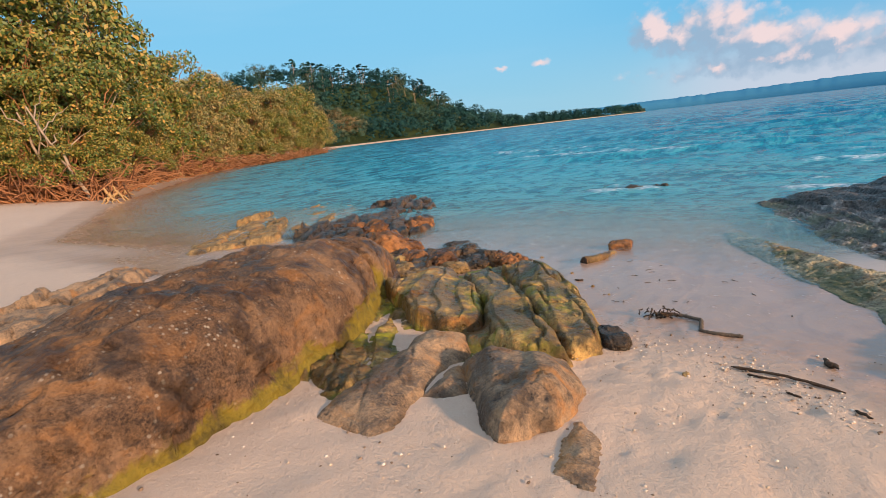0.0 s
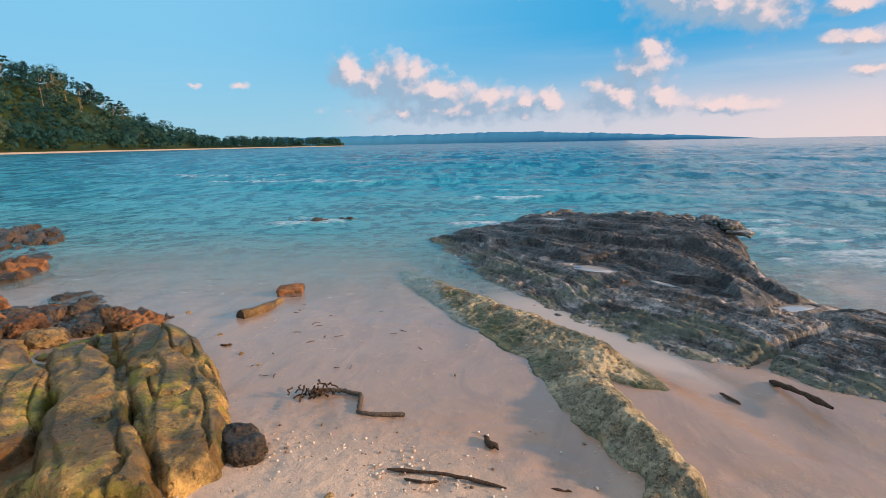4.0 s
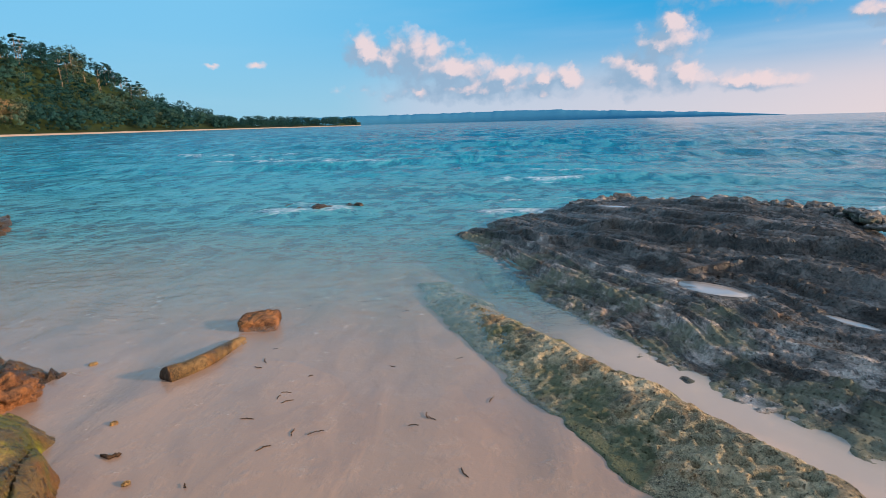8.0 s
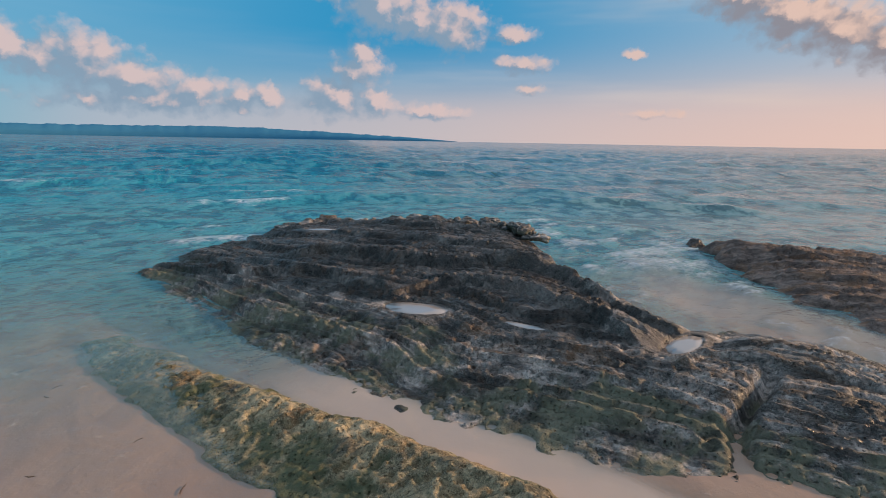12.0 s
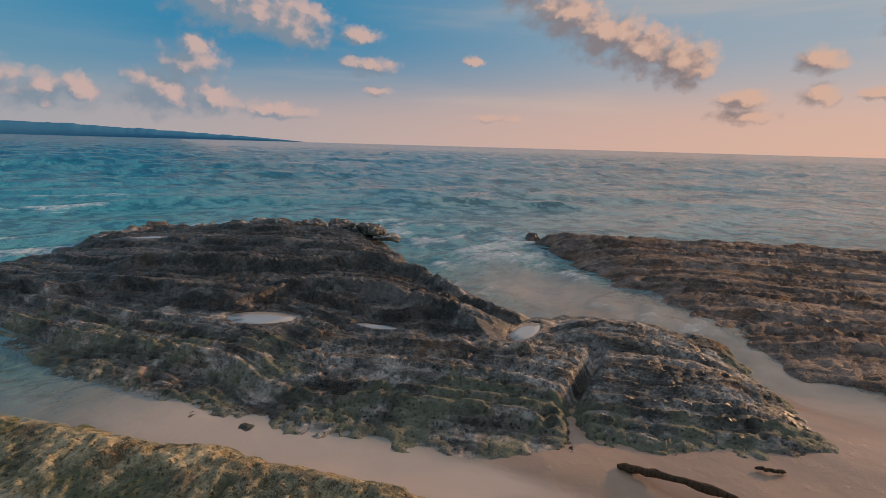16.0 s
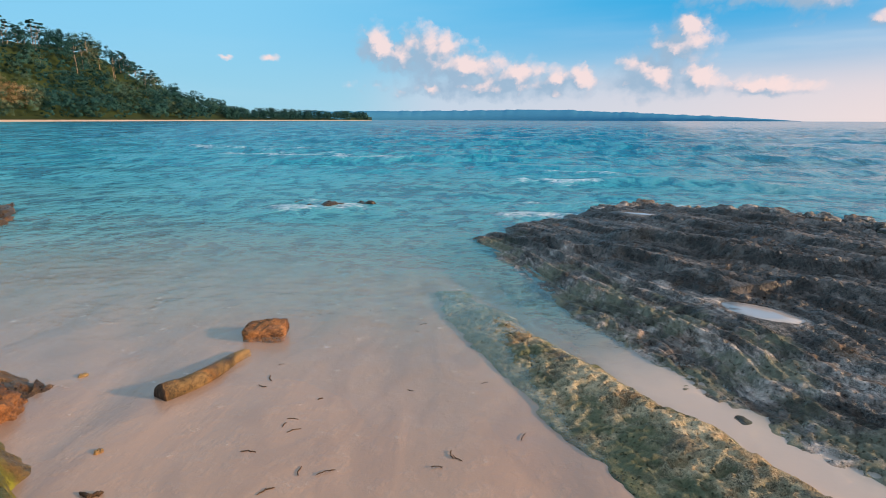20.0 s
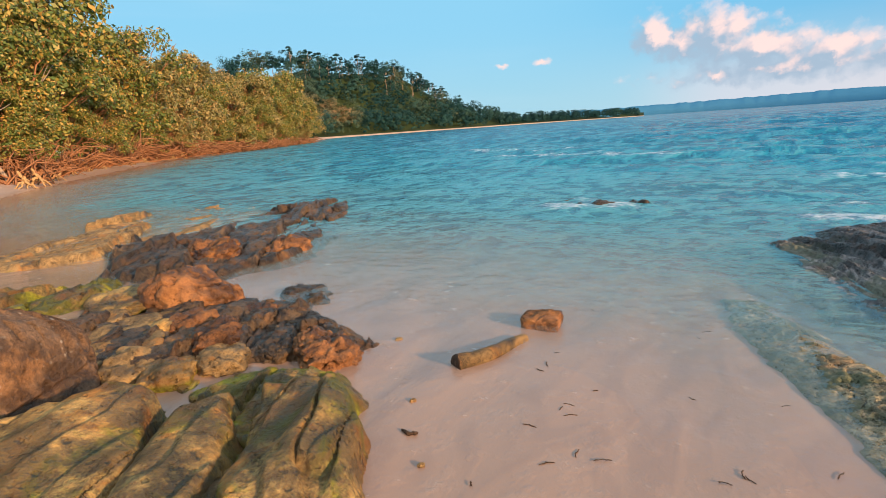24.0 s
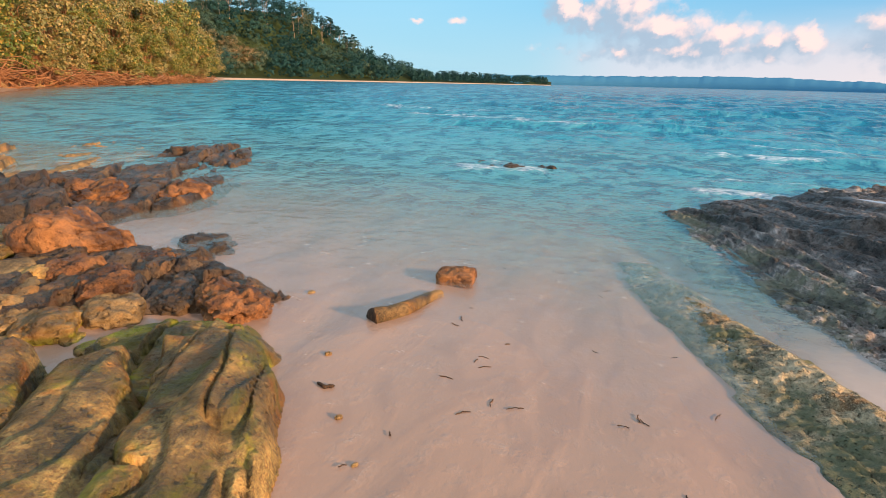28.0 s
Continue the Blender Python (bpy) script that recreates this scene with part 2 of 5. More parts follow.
def rock_material(name, tones, moss=None, moss_amount=0.0, wet=0.0, pits=0.5, scale=1.0, orange=0.0, banding=0.0, moss_low=0.2, flecks=0.0, gritty=0.6):
    """tones: three colours from dark to light. moss: a colour that grows on part of it. wet: share of dark wet gloss."""
    m, k = material(name)
    big = k.noise(k.at, 1.6 * scale, 6, 0.6, 0.6)
    mid = k.noise(k.at, 9.0 * scale, 7, 0.66, 0.3)
    fine = k.noise(k.at, 75.0 * scale, 4, 0.7)
    color = k.ramp(k.math("ADD", k.math("MULTIPLY", big, 0.55), k.math("MULTIPLY", mid, 0.45)), ((0.40, tones[0]), (0.49, tones[1]), (0.59, tones[2])))
    color = k.mix(k.span(fine, 0.35, 0.68, 0.0, 0.75), color, k.mix(0.5, color, tuple(min(1.0, c * 1.9) for c in tones[2])))
    grit = k.noise(k.vec("ADD", k.at, (4.0, 7.0, 2.0)), 30.0 * scale, 5, 0.76, 0.4)
    color = k.mix(k.span(grit, 0.55, 0.66, 0.0, gritty, True), color, tones[0])
    color = k.mix(k.span(grit, 0.44, 0.35, 0.0, gritty * 0.8, True), color, tuple(min(1.0, c * 1.15) for c in tones[2]))
    if flecks:
        spot = k.cells(k.at, 26.0 * scale)
        where = k.noise(k.vec("ADD", k.at, (3.0, 1.0, 6.0)), 3.5, 4, 0.6)
        color = k.mix(k.math("MULTIPLY", k.span(spot, 0.26, 0.14), k.span(where, 0.47, 0.60, 0.0, flecks)), color, (0.62, 0.56, 0.47))
    if banding:
        beds = k.add("ShaderNodeCombineXYZ")
        k.put(beds.inputs[0], k.math("MULTIPLY", value_of(k, "along"), 0.9))
        k.put(beds.inputs[1], k.math("MULTIPLY", value_of(k, "across"), 8.0))
        band = k.noise(beds.outputs[0], 1.0, 7, 0.68, 0.35)
        color = k.mix(k.span(band, 0.42, 0.60, 0.0, banding, True), color, k.mix(mid, tones[0], tuple(c * 0.55 for c in tones[0])))
        color = k.mix(k.span(band, 0.46, 0.34, 0.0, banding * 0.6, True), color, tones[2])
    if orange:
        stain = k.noise(k.vec("ADD", k.at, (7.0, 3.0, 1.0)), 2.6, 5, 0.62, 0.8)
        color = k.mix(k.span(stain, 0.52, 0.66, 0.0, orange), color, (0.52, 0.22, 0.055))
    if moss:
        grow = k.noise(k.vec("ADD", k.at, (2.0, 9.0, 4.0)), 2.1, 7, 0.68, 0.5)
        low = k.math("SUBTRACT", value_of(k, "moss"), 0.35)
        f = k.span(k.math("ADD", k.math("MULTIPLY", grow, 1.0), k.math("MULTIPLY", low, moss_low)), 0.86 - moss_amount, 1.02 - moss_amount, 0.0, 0.92, True)
        color = k.mix(f, color, k.mix(mid, tuple(c * 0.5 for c in moss), tuple(c * 1.5 for c in moss)))
    hole = k.cells(k.vec("ADD", k.at, k.vec("MULTIPLY", k.add("ShaderNodeTexNoise").outputs[1], (0.1, 0.1, 0.1))), 17.0 * scale)
    pit = k.math("MULTIPLY", k.span(hole, 0.10, 0.30, 0.0, 1.0, True), 1.0)
    h = k.math("ADD", k.math("MULTIPLY", mid, 1.0), k.math("MULTIPLY", pit, pits))
    b = k.bump(h, 1.0, 0.045 / scale)
    b = k.bump(fine, 0.8, 0.012 / scale, b)
    wetness = k.span(k.math("ADD", k.noise(k.vec("ADD", k.at, (1.0, 5.0, 8.0)), 2.6, 6, 0.66), k.math("MULTIPLY", value_of(k, "damp"), 0.32)), 0.62 - wet * 0.5, 0.75 - wet * 0.5, 0.0, 1.0, True)
    color = k.mix(k.math("MULTIPLY", wetness, 0.64), color, k.mix(0.0, tuple(c * 0.45 for c in tones[0]), (0, 0, 0)))
    rough = k.math("SUBTRACT", k.span(mid, 0.3, 0.7, 0.72, 0.95), k.math("MULTIPLY", wetness, 0.50))
    finish(k, color, rough, b, 0.3)
    return m


def water_material():
    m, k = material("sea_water")
    depth, foam = value_of(k, "depth"), value_of(k, "foam")
    blur = k.noise(k.vec("MULTIPLY", k.at, (0.5, 1.8, 1.0)), 0.22, 5, 0.6, 0.4)
    d = k.math("ADD", depth, k.math("MULTIPLY", k.math("SUBTRACT", blur, 0.5), k.math("MULTIPLY", depth, 1.2)))
    color = k.ramp(k.span(d, 0.0, 2.4), ((0.0, (0.42, 0.44, 0.40)), (0.03, (0.34, 0.48, 0.47)), (0.10, (0.10, 0.40, 0.46)), (0.32, (0.014, 0.29, 0.40)), (0.75, (0.003, 0.20, 0.33)), (1.0, (0.002, 0.17, 0.31))))
    # open sea beyond the reef, greyer than the bay: sky reflection put in colour
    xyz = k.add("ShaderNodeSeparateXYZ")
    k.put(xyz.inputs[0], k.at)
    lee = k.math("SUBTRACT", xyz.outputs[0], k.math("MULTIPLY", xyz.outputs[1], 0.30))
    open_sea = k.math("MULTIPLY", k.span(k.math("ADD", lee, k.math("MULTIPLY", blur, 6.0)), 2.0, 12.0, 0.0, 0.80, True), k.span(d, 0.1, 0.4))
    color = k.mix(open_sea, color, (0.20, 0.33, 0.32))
    # waves lengthen away from the shore: each size has its own reach
    reach = k.vec("LENGTH", k.vec("MULTIPLY", k.at, (1.0, 1.0, 0.0)))
    streak, height = None, None
    for size, lo, hi, end, tall in (((4.2, 6.0, 0.0), -1.0, 0.0, 12.0, 0.075), ((2.1, 1.9, 0.0), 5.0, 11.0, 26.0, 0.13), ((1.1, 0.55, 0.0), 11.0, 25.0, 70.0, 0.36), ((0.42, 0.13, 0.0), 28.0, 70.0, 260.0, 0.9), ((0.12, 0.03, 0.0), 80.0, 240.0, 9000.0, 1.6)):
        n = k.noise(k.vec("MULTIPLY", k.at, size), 1.0, 4.0, 0.60, 0.25)
        w = k.math("MULTIPLY", k.span(reach, lo, hi, 0.0, 1.0, True), k.span(reach, end, end * 0.45, 0.0, 1.0, True))
        one = k.math("MULTIPLY", k.math("SUBTRACT", n, 0.5), w)
        up = k.math("MULTIPLY", one, tall)
        streak = one if streak is None else k.math("ADD", streak, one)
        height = up if height is None else k.math("ADD", height, up)
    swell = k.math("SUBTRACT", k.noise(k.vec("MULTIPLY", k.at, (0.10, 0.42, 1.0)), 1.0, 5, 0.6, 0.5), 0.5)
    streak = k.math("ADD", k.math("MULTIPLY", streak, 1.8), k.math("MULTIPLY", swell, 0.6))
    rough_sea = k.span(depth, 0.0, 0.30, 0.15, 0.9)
    # dark wave faces and light sky-reflecting crests are put into the water's colour
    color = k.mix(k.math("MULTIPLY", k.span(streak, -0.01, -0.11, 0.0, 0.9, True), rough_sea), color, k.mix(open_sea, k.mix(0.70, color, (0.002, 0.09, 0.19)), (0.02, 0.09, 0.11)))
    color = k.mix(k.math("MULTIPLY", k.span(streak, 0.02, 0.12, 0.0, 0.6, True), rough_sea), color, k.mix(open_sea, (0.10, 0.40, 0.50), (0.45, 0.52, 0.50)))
    # the channel film's pale sky reflection is put into the colour
    sky_sheen = value_of(k, "sky_sheen")
    color = k.mix(sky_sheen, color, (0.66, 0.55, 0.49))
    fizz = k.noise(k.vec("MULTIPLY", k.at, (1.0, 1.6, 1.0)), 4.5, 8, 0.74, 0.8)
    white = k.span(k.math("ADD", foam, k.math("MULTIPLY", k.math("SUBTRACT", fizz, 0.5), 2.7)), 0.50, 1.35, 0.0, 0.85, True)
    white = k.math("MULTIPLY", white, k.span(foam, 0.02, 0.12))
    color = k.mix(white, color, (0.70, 0.80, 0.90))
    body = k.math("MAXIMUM", k.ramp(k.span(d, 0.0, 0.5), ((0.0, (0.0,) * 3), (0.06, (0.10,) * 3), (0.22, (0.42,) * 3), (0.55, (0.86,) * 3), (1.0, (1.0,) * 3))), white)
    body = k.math("MAXIMUM", body, k.math("MULTIPLY", sky_sheen, k.span(depth, 0.0, 0.03, 0.0, 0.75)))
    calm = k.math("MULTIPLY", k.span(depth, 0.0, 0.25, 0.20, 1.0), k.math("MULTIPLY", k.math("SUBTRACT", 1.0, k.math("MULTIPLY", sky_sheen, 0.85)), k.math("SUBTRACT", 1.0, k.math("MULTIPLY", open_sea, 0.6))))
    b = k.bump(k.math("MULTIPLY", k.math("ADD", height, k.math("MULTIPLY", swell, 0.12)), calm), 1.0, 1.0)
    clear, murk, gloss = k.add("ShaderNodeBsdfTransparent"), k.add("ShaderNodeBsdfDiffuse"), k.add("ShaderNodeBsdfGlossy")
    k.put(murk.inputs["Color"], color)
    k.put(murk.inputs["Normal"], b)
    gloss.inputs["Roughness"].default_value = 0.13
    k.put(gloss.inputs["Normal"], b)
    under, top = k.add("ShaderNodeMixShader"), k.add("ShaderNodeMixShader")
    k.put(under.inputs[0], body)
    k.put(under.inputs[1], clear.outputs[0])
    k.put(under.inputs[2], murk.outputs[0])
    facing = k.add("ShaderNodeLayerWeight")
    facing.inputs["Blend"].default_value = 0.5
    k.put(facing.inputs["Normal"], b)
    shine = k.math("ADD", 0.02, k.math("MULTIPLY", k.math("POWER", facing.outputs["Facing"], 5.0), k.span(open_sea, 0.0, 0.8, 0.55, 0.98)))
    k.put(top.inputs[0], k.math("MULTIPLY", k.math("MULTIPLY", shine, k.span(depth, 0.0, 0.012, 0.0, 1.0)), k.math("SUBTRACT", 1.0, white)))
    k.put(top.inputs[1], under.outputs[0])
    k.put(top.inputs[2], gloss.outputs[0])
    k.tree.nodes.remove(k.bsdf)
    for n in k.tree.nodes:
        if n.type == "OUTPUT_MATERIAL":
            k.put(n.inputs[0], top.outputs[0])
    return m


def leaf_material(name, tones, gloss=0.45, by_tree=0.3):
    m, k = material(name)
    pick = k.add("ShaderNodeNewGeometry").outputs["Random Per Island"]
    color = k.ramp(k.math("ADD", k.math("MULTIPLY", pick, 1.0 - by_tree), k.math("MULTIPLY", value_of(k, "tone") if by_tree > 0.4 else k.noise(k.at, 0.35, 3, 0.6), by_tree)), tones)
    finish(k, color, gloss, None, 0.35 if by_tree < 0.4 else 0.08)
    k.bsdf.inputs["Subsurface Weight"].default_value = 0.0
    return m


def bark_material(name, dark, light, scale=1.0):
    m, k = material(name)
    grain = k.noise(k.vec("MULTIPLY", k.at, (9.0, 9.0, 2.0)), 2.5 * scale, 5, 0.65, 0.5)
    finish(k, k.mix(k.span(grain, 0.3, 0.7), dark, light), 0.85, k.bump(grain, 0.6, 0.02), 0.25)
    return m


def pool_material():
    m, k = material("still_pool_water")
    # pale base colour stands for the sky reflected in the pool
    finish(k, k.mix(k.noise(k.at, 6.0, 4), (0.40, 0.38, 0.38), (0.50, 0.46, 0.45)), 0.04, None, 1.0)
    return m


POOL = pool_material()
SAND = sand_material()
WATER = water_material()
BOULDER = rock_material("brown_sandstone", ((0.030, 0.018, 0.014), (0.105, 0.060, 0.036), (0.24, 0.145, 0.085)), (0.24, 0.185, 0.022), 0.22, 0.26, 0.12, 0.75, 0.30, 0.0, 0.75, 0.5, 0.55)
BROWN = rock_material("brown_stone", ((0.030, 0.016, 0.011), (0.155, 0.070, 0.034), (0.36, 0.165, 0.068)), None, 0.0, 0.30, 0.3, 1.2, 0.35, gritty=0.35)
SLAB = rock_material("algae_sandstone", ((0.024, 0.020, 0.017), (0.30, 0.175, 0.075), (0.72, 0.41, 0.14)), (0.30, 0.30, 0.028), 0.365, 0.46, 0.3, 0.9, 0.9, 0.30, gritty=0.45)
SMOOTH = rock_material("worn_sandstone", ((0.07, 0.052, 0.042), (0.26, 0.185, 0.125), (0.45, 0.29, 0.17)), (0.20, 0.19, 0.035), 0.18, 0.30, 0.15, 0.7, 0.6, gritty=0.22)
REEF = rock_material("dark_reef_rock", ((0.004, 0.004, 0.006), (0.080, 0.074, 0.078), (0.66, 0.55, 0.50)), (0.17, 0.18, 0.13), 0.14, 0.26, 1.2, 2.0, 0.20, 0.7, 0.5, 0.9, 0.85)
OUTERREEF = rock_material("brown_reef_rock", ((0.016, 0.012, 0.012), (0.120, 0.092, 0.084), (0.34, 0.255, 0.22)), None, 0.0, 0.06, 0.5, 1.4, 0.25, 0.55, 0.2, 0.0, 0.5)
GREEN = rock_material("green_algae_rock", ((0.010, 0.012, 0.008), (0.150, 0.148, 0.098), (0.54, 0.43, 0.28)), (0.110, 0.128, 0.072), 0.22, 0.15, 1.2, 2.0, 0.25, 0.0, 0.38, 0.5, 0.8)
WETROCK = rock_material("wet_black_rock", ((0.010, 0.011, 0.013), (0.068, 0.060, 0.052), (0.30, 0.19, 0.10)), (0.10, 0.115, 0.05), 0.14, 0.62, 0.6, 1.4, 0.4)
PALE = rock_material("yellow_sandstone", ((0.07, 0.05, 0.03), (0.25, 0.165, 0.075), (0.44, 0.29, 0.13)), (0.27, 0.25, 0.05), 0.14, 0.2, 0.5, 1.4, 0.6, 0.4)
LEAF = leaf_material("mangrove_leaf", ((0.0, (0.035, 0.080, 0.018)), (0.38, (0.105, 0.155, 0.032)), (0.64, (0.26, 0.24, 0.055)), (0.84, (0.46, 0.29, 0.075)), (0.96, (0.78, 0.27, 0.045))))
LEAF_DULL = leaf_material("dry_coast_leaf", ((0.0, (0.065, 0.10, 0.03)), (0.4, (0.19, 0.185, 0.06)), (0.75, (0.36, 0.26, 0.09)), (1.0, (0.55, 0.29, 0.11))))
# distance haze is put into the blue of the dark leaf tones
FOREST = leaf_material("hazy_hill_leaf", ((0.0, (0.012, 0.058, 0.066)), (0.34, (0.030, 0.095, 0.085)), (0.58, (0.075, 0.125, 0.080)), (0.76, (0.28, 0.20, 0.10)), (1.0, (0.52, 0.27, 0.13))), 0.6, 0.88)
BARK = bark_material("orange_brown_bark", (0.17, 0.065, 0.030), (0.52, 0.26, 0.13))
PALEBARK = bark_material("pale_grey_bark", (0.22, 0.16, 0.12), (0.50, 0.40, 0.31))
FADED = bark_material("faded_rope", (0.06, 0.045, 0.035), (0.20, 0.15, 0.11), 6.0)
LOGWOOD = rock_material("wet_log_wood", ((0.025, 0.019, 0.013), (0.15, 0.095, 0.045), (0.31, 0.20, 0.085)), (0.15, 0.14, 0.02), 0.20, 0.3, 0.2, 1.8, 0.5, 0.3)
STUMPWOOD = bark_material("bleached_wood", (0.30, 0.17, 0.07), (0.62, 0.42, 0.21), 2.0)
DRIFT = bark_material("driftwood", (0.035, 0.022, 0.016), (0.13, 0.08, 0.05), 4.0)


# ---- shaping ----
def _hash(ix, iy, iz, seed):
    h = (ix.astype(np.int64) * 374761393 + iy.astype(np.int64) * 668265263 + iz.astype(np.int64) * 2147483647 + seed * 1274126177) & 0xFFFFFFFF
    h = ((h ^ (h >> 13)) * 1274126177) & 0xFFFFFFFF
    return ((h ^ (h >> 16)) & 0xFFFF) / 32767.5 - 1.0


def vnoise(p, seed=0):
    """Smooth noise from -1 to 1 at rows of three coordinates."""
    i = np.floor(p).astype(np.int64)
    f = p - i
    f = f * f * f * (f * (f * 6 - 15) + 10)
    out = 0.0
    for a in (0, 1):
        for b in (0, 1):
            for c in (0, 1):
                w = (f[:, 0] if a else 1 - f[:, 0]) * (f[:, 1] if b else 1 - f[:, 1]) * (f[:, 2] if c else 1 - f[:, 2])
                out = out + w * _hash(i[:, 0] + a, i[:, 1] + b, i[:, 2] + c, seed)
    return out


def fbm(p, octaves=4, gain=0.5, seed=0):
    out, amp, q = 0.0, 1.0, np.array(p, float)
    for n in range(octaves):
        out = out + amp * vnoise(q, seed + n)
        q, amp = q * 2.03 + 11.3, amp * gain
    return out


def pits(x, y, size, seed=0):
    """Round holes scattered over a plane: 1 in the middle of one, 0 outside."""
    px, py = x / size, y / size
    ix, iy = np.floor(px), np.floor(py)
    best = np.full(px.shape, 9.0)
    for a in (-1, 0, 1):
        for b in (-1, 0, 1):
            cx, cy = ix + a, iy + b
            ox, oy = _hash(cx, cy, cx * 0, seed) * 0.4 + 0.5, _hash(cx, cy, cx * 0, seed + 7) * 0.4 + 0.5
            r = 0.26 + 0.18 * _hash(cx, cy, cx * 0, seed + 3)
            best = np.minimum(best, np.hypot(px - cx - ox, py - cy - oy) / np.maximum(r, 0.05))
    return np.clip(1.2 - best, 0, 1)


def step(x, a, b):
    t = np.clip((x - a) / (b - a), 0, 1)
    return t * t * (3 - 2 * t)


def mesh_of(name, verts, faces, mat, smooth=True, attrs=None):
    """A mesh from arrays; all faces have the same number of corners."""
    me = bpy.data.meshes.new(name)
    verts, faces = np.asarray(verts, np.float32), np.asarray(faces, np.int32)
    n, k = faces.shape
    me.vertices.add(len(verts))
    me.vertices.foreach_set("co", verts.ravel())
    me.loops.add(n * k)
    me.loops.foreach_set("vertex_index", faces.ravel())
    me.polygons.add(n)
    me.polygons.foreach_set("loop_start", np.arange(0, n * k, k, dtype=np.int32))
    me.polygons.foreach_set("use_smooth", np.full(n, smooth))
    me.materials.append(mat)
    for key, values in (attrs or {}).items():
        me.attributes.new(key, "FLOAT", "POINT").data.foreach_set("value", np.asarray(values, np.float32))
    me.update(calc_edges=True)
    me.validate()
    return me


def grid_faces(rows, cols, wrap=False):
    a = np.arange(rows * cols).reshape(rows, cols)
    if wrap:
        a = np.concatenate([a, a[:, :1]], 1)
    return np.stack([a[:-1, :-1], a[:-1, 1:], a[1:, 1:], a[1:, :-1]], -1).reshape(-1, 4)


def trimmed(verts, faces, keep):
    """Drops faces whose corners are all outside, and the corners that no face uses."""
    faces = faces[keep[faces].any(1)]
    used = np.zeros(len(verts), bool)
    used[faces.ravel()] = True
    return verts[used], (np.cumsum(used) - 1)[faces], used


def thing(name, me, label, category, group="", kind="", m=None):
    ob = new(name, me)
    if m is not None:
        ob.matrix_world = m
    return tagged(ob, label, category, group, kind)


def part(name, me, parent, label="", m=None):
    ob = new(name, me)
    ob.parent = parent
    if m is not None:
        ob.matrix_basis = m
    return tagged(ob, label)


def join(pieces):
    """One pair of arrays from many (verts, faces)."""
    vs, fs, n = [], [], 0
    for v, f in pieces:
        vs.append(v)
        fs.append(np.asarray(f) + n)
        n += len(v)
    return np.concatenate(vs), np.concatenate(fs)


def tube(points, radii, sides=6):
    """Verts and quads of a tapered round stick along points."""
    pts = np.asarray(points, float)
    tang = np.gradient(pts, axis=0)
    tang /= np.linalg.norm(tang, axis=1)[:, None] + 1e-9
    ref = np.where(np.abs(tang[:, 2:3]) > 0.9, np.array([[1.0, 0, 0]]), np.array([[0, 0, 1.0]]))
    a = np.cross(tang, ref)
    a /= np.linalg.norm(a, axis=1)[:, None] + 1e-9
    b = np.cross(tang, a)
    ang = np.linspace(0, 2 * np.pi, sides, endpoint=False)
    ring = a[:, None] * np.cos(ang)[None, :, None] + b[:, None] * np.sin(ang)[None, :, None]
    v = pts[:, None] + ring * np.asarray(radii, float)[:, None, None]
    return v.reshape(-1, 3), grid_faces(len(pts), sides, True)


def split(name, verts, faces, which, attrs, mat, label, category, piece, least=60):
    """A thing whose mesh is cut into pieces by the number that each corner carries."""
    ob = tagged(new(name), label, category)
    num = which[faces].min(1)

    def islands():
        pair = faces.astype(np.int64) * 4096 + (np.unique(num, return_inverse=True)[1].astype(np.int64)[:, None])
        corner = np.unique(pair, return_inverse=True)[1].reshape(faces.shape)
        comp = np.arange(len(faces))
        while True:
            low = np.full(corner.max() + 1, len(faces))
            np.minimum.at(low, corner.ravel(), np.repeat(comp, faces.shape[1]))
            then = low[corner].min(1)
            then = then[then]
            if (then == comp).all():
                return comp
            comp = then

    for _ in range(2):
        comp = islands()
        size = np.bincount(comp, minlength=len(faces))[comp]
        low = size < least
        best = np.full(len(verts), -1)
        rank = np.zeros(len(verts), int)
        order = np.argsort(size, kind="stable")
        best[faces[order].ravel()] = np.repeat(num[order], faces.shape[1])
        rank[faces[order].ravel()] = np.repeat(size[order], faces.shape[1])
        top = faces[np.arange(len(faces)), rank[faces].argmax(1)]
        num = np.where(low, best[top], num)
    comp = islands()
    size = np.bincount(comp, minlength=len(faces))[comp]
    faces, num = faces[size >= least], comp[size >= least]
    for key in np.unique(num):
        f = faces[num == key]
        used = np.zeros(len(verts), bool)
        used[f.ravel()] = True
        part(piece(key) if callable(piece) else piece, mesh_of(name, verts[used], (np.cumsum(used) - 1)[f], mat, True, {k: a[used] for k, a in attrs.items()}), ob)
    return ob


# ---- ground and sea ----
SHORE_X = (-400.0, -105.0, -61.0, -32.0, -17.0, -11.0, -4.0, -1.5, 0.0, 2.0, 4.0, 6.0, 15.0, 60.0, 400.0)
SHORE_Y = (420.0, 90.0, 36.0, 12.5, 3.6, 3.6, 3.75, 3.65, 3.4, 2.85, 2.1, 0.8, -4.0, -25.0, -160.0)


def channel_line(u):
    """Where the scoured channel between the ridge and the reef runs."""
    return np.interp(u, (-5.0, -1.2, -0.4, 0.4, 1.2), (3.2, 3.16, 3.1, 2.95, 3.2))


SEA = 0.022    # the sea's level over the shore line's zero


def gut_line(u):
    """Where the gut between the two reef shelves runs."""
    return np.interp(u, (-2.0, -1.2, -0.5, 0.1, 0.5, 0.75, 1.0, 1.5, 2.2), (7.8, 7.2, 6.9, 6.5, 6.2, 5.6, 5.0, 4.6, 4.45))


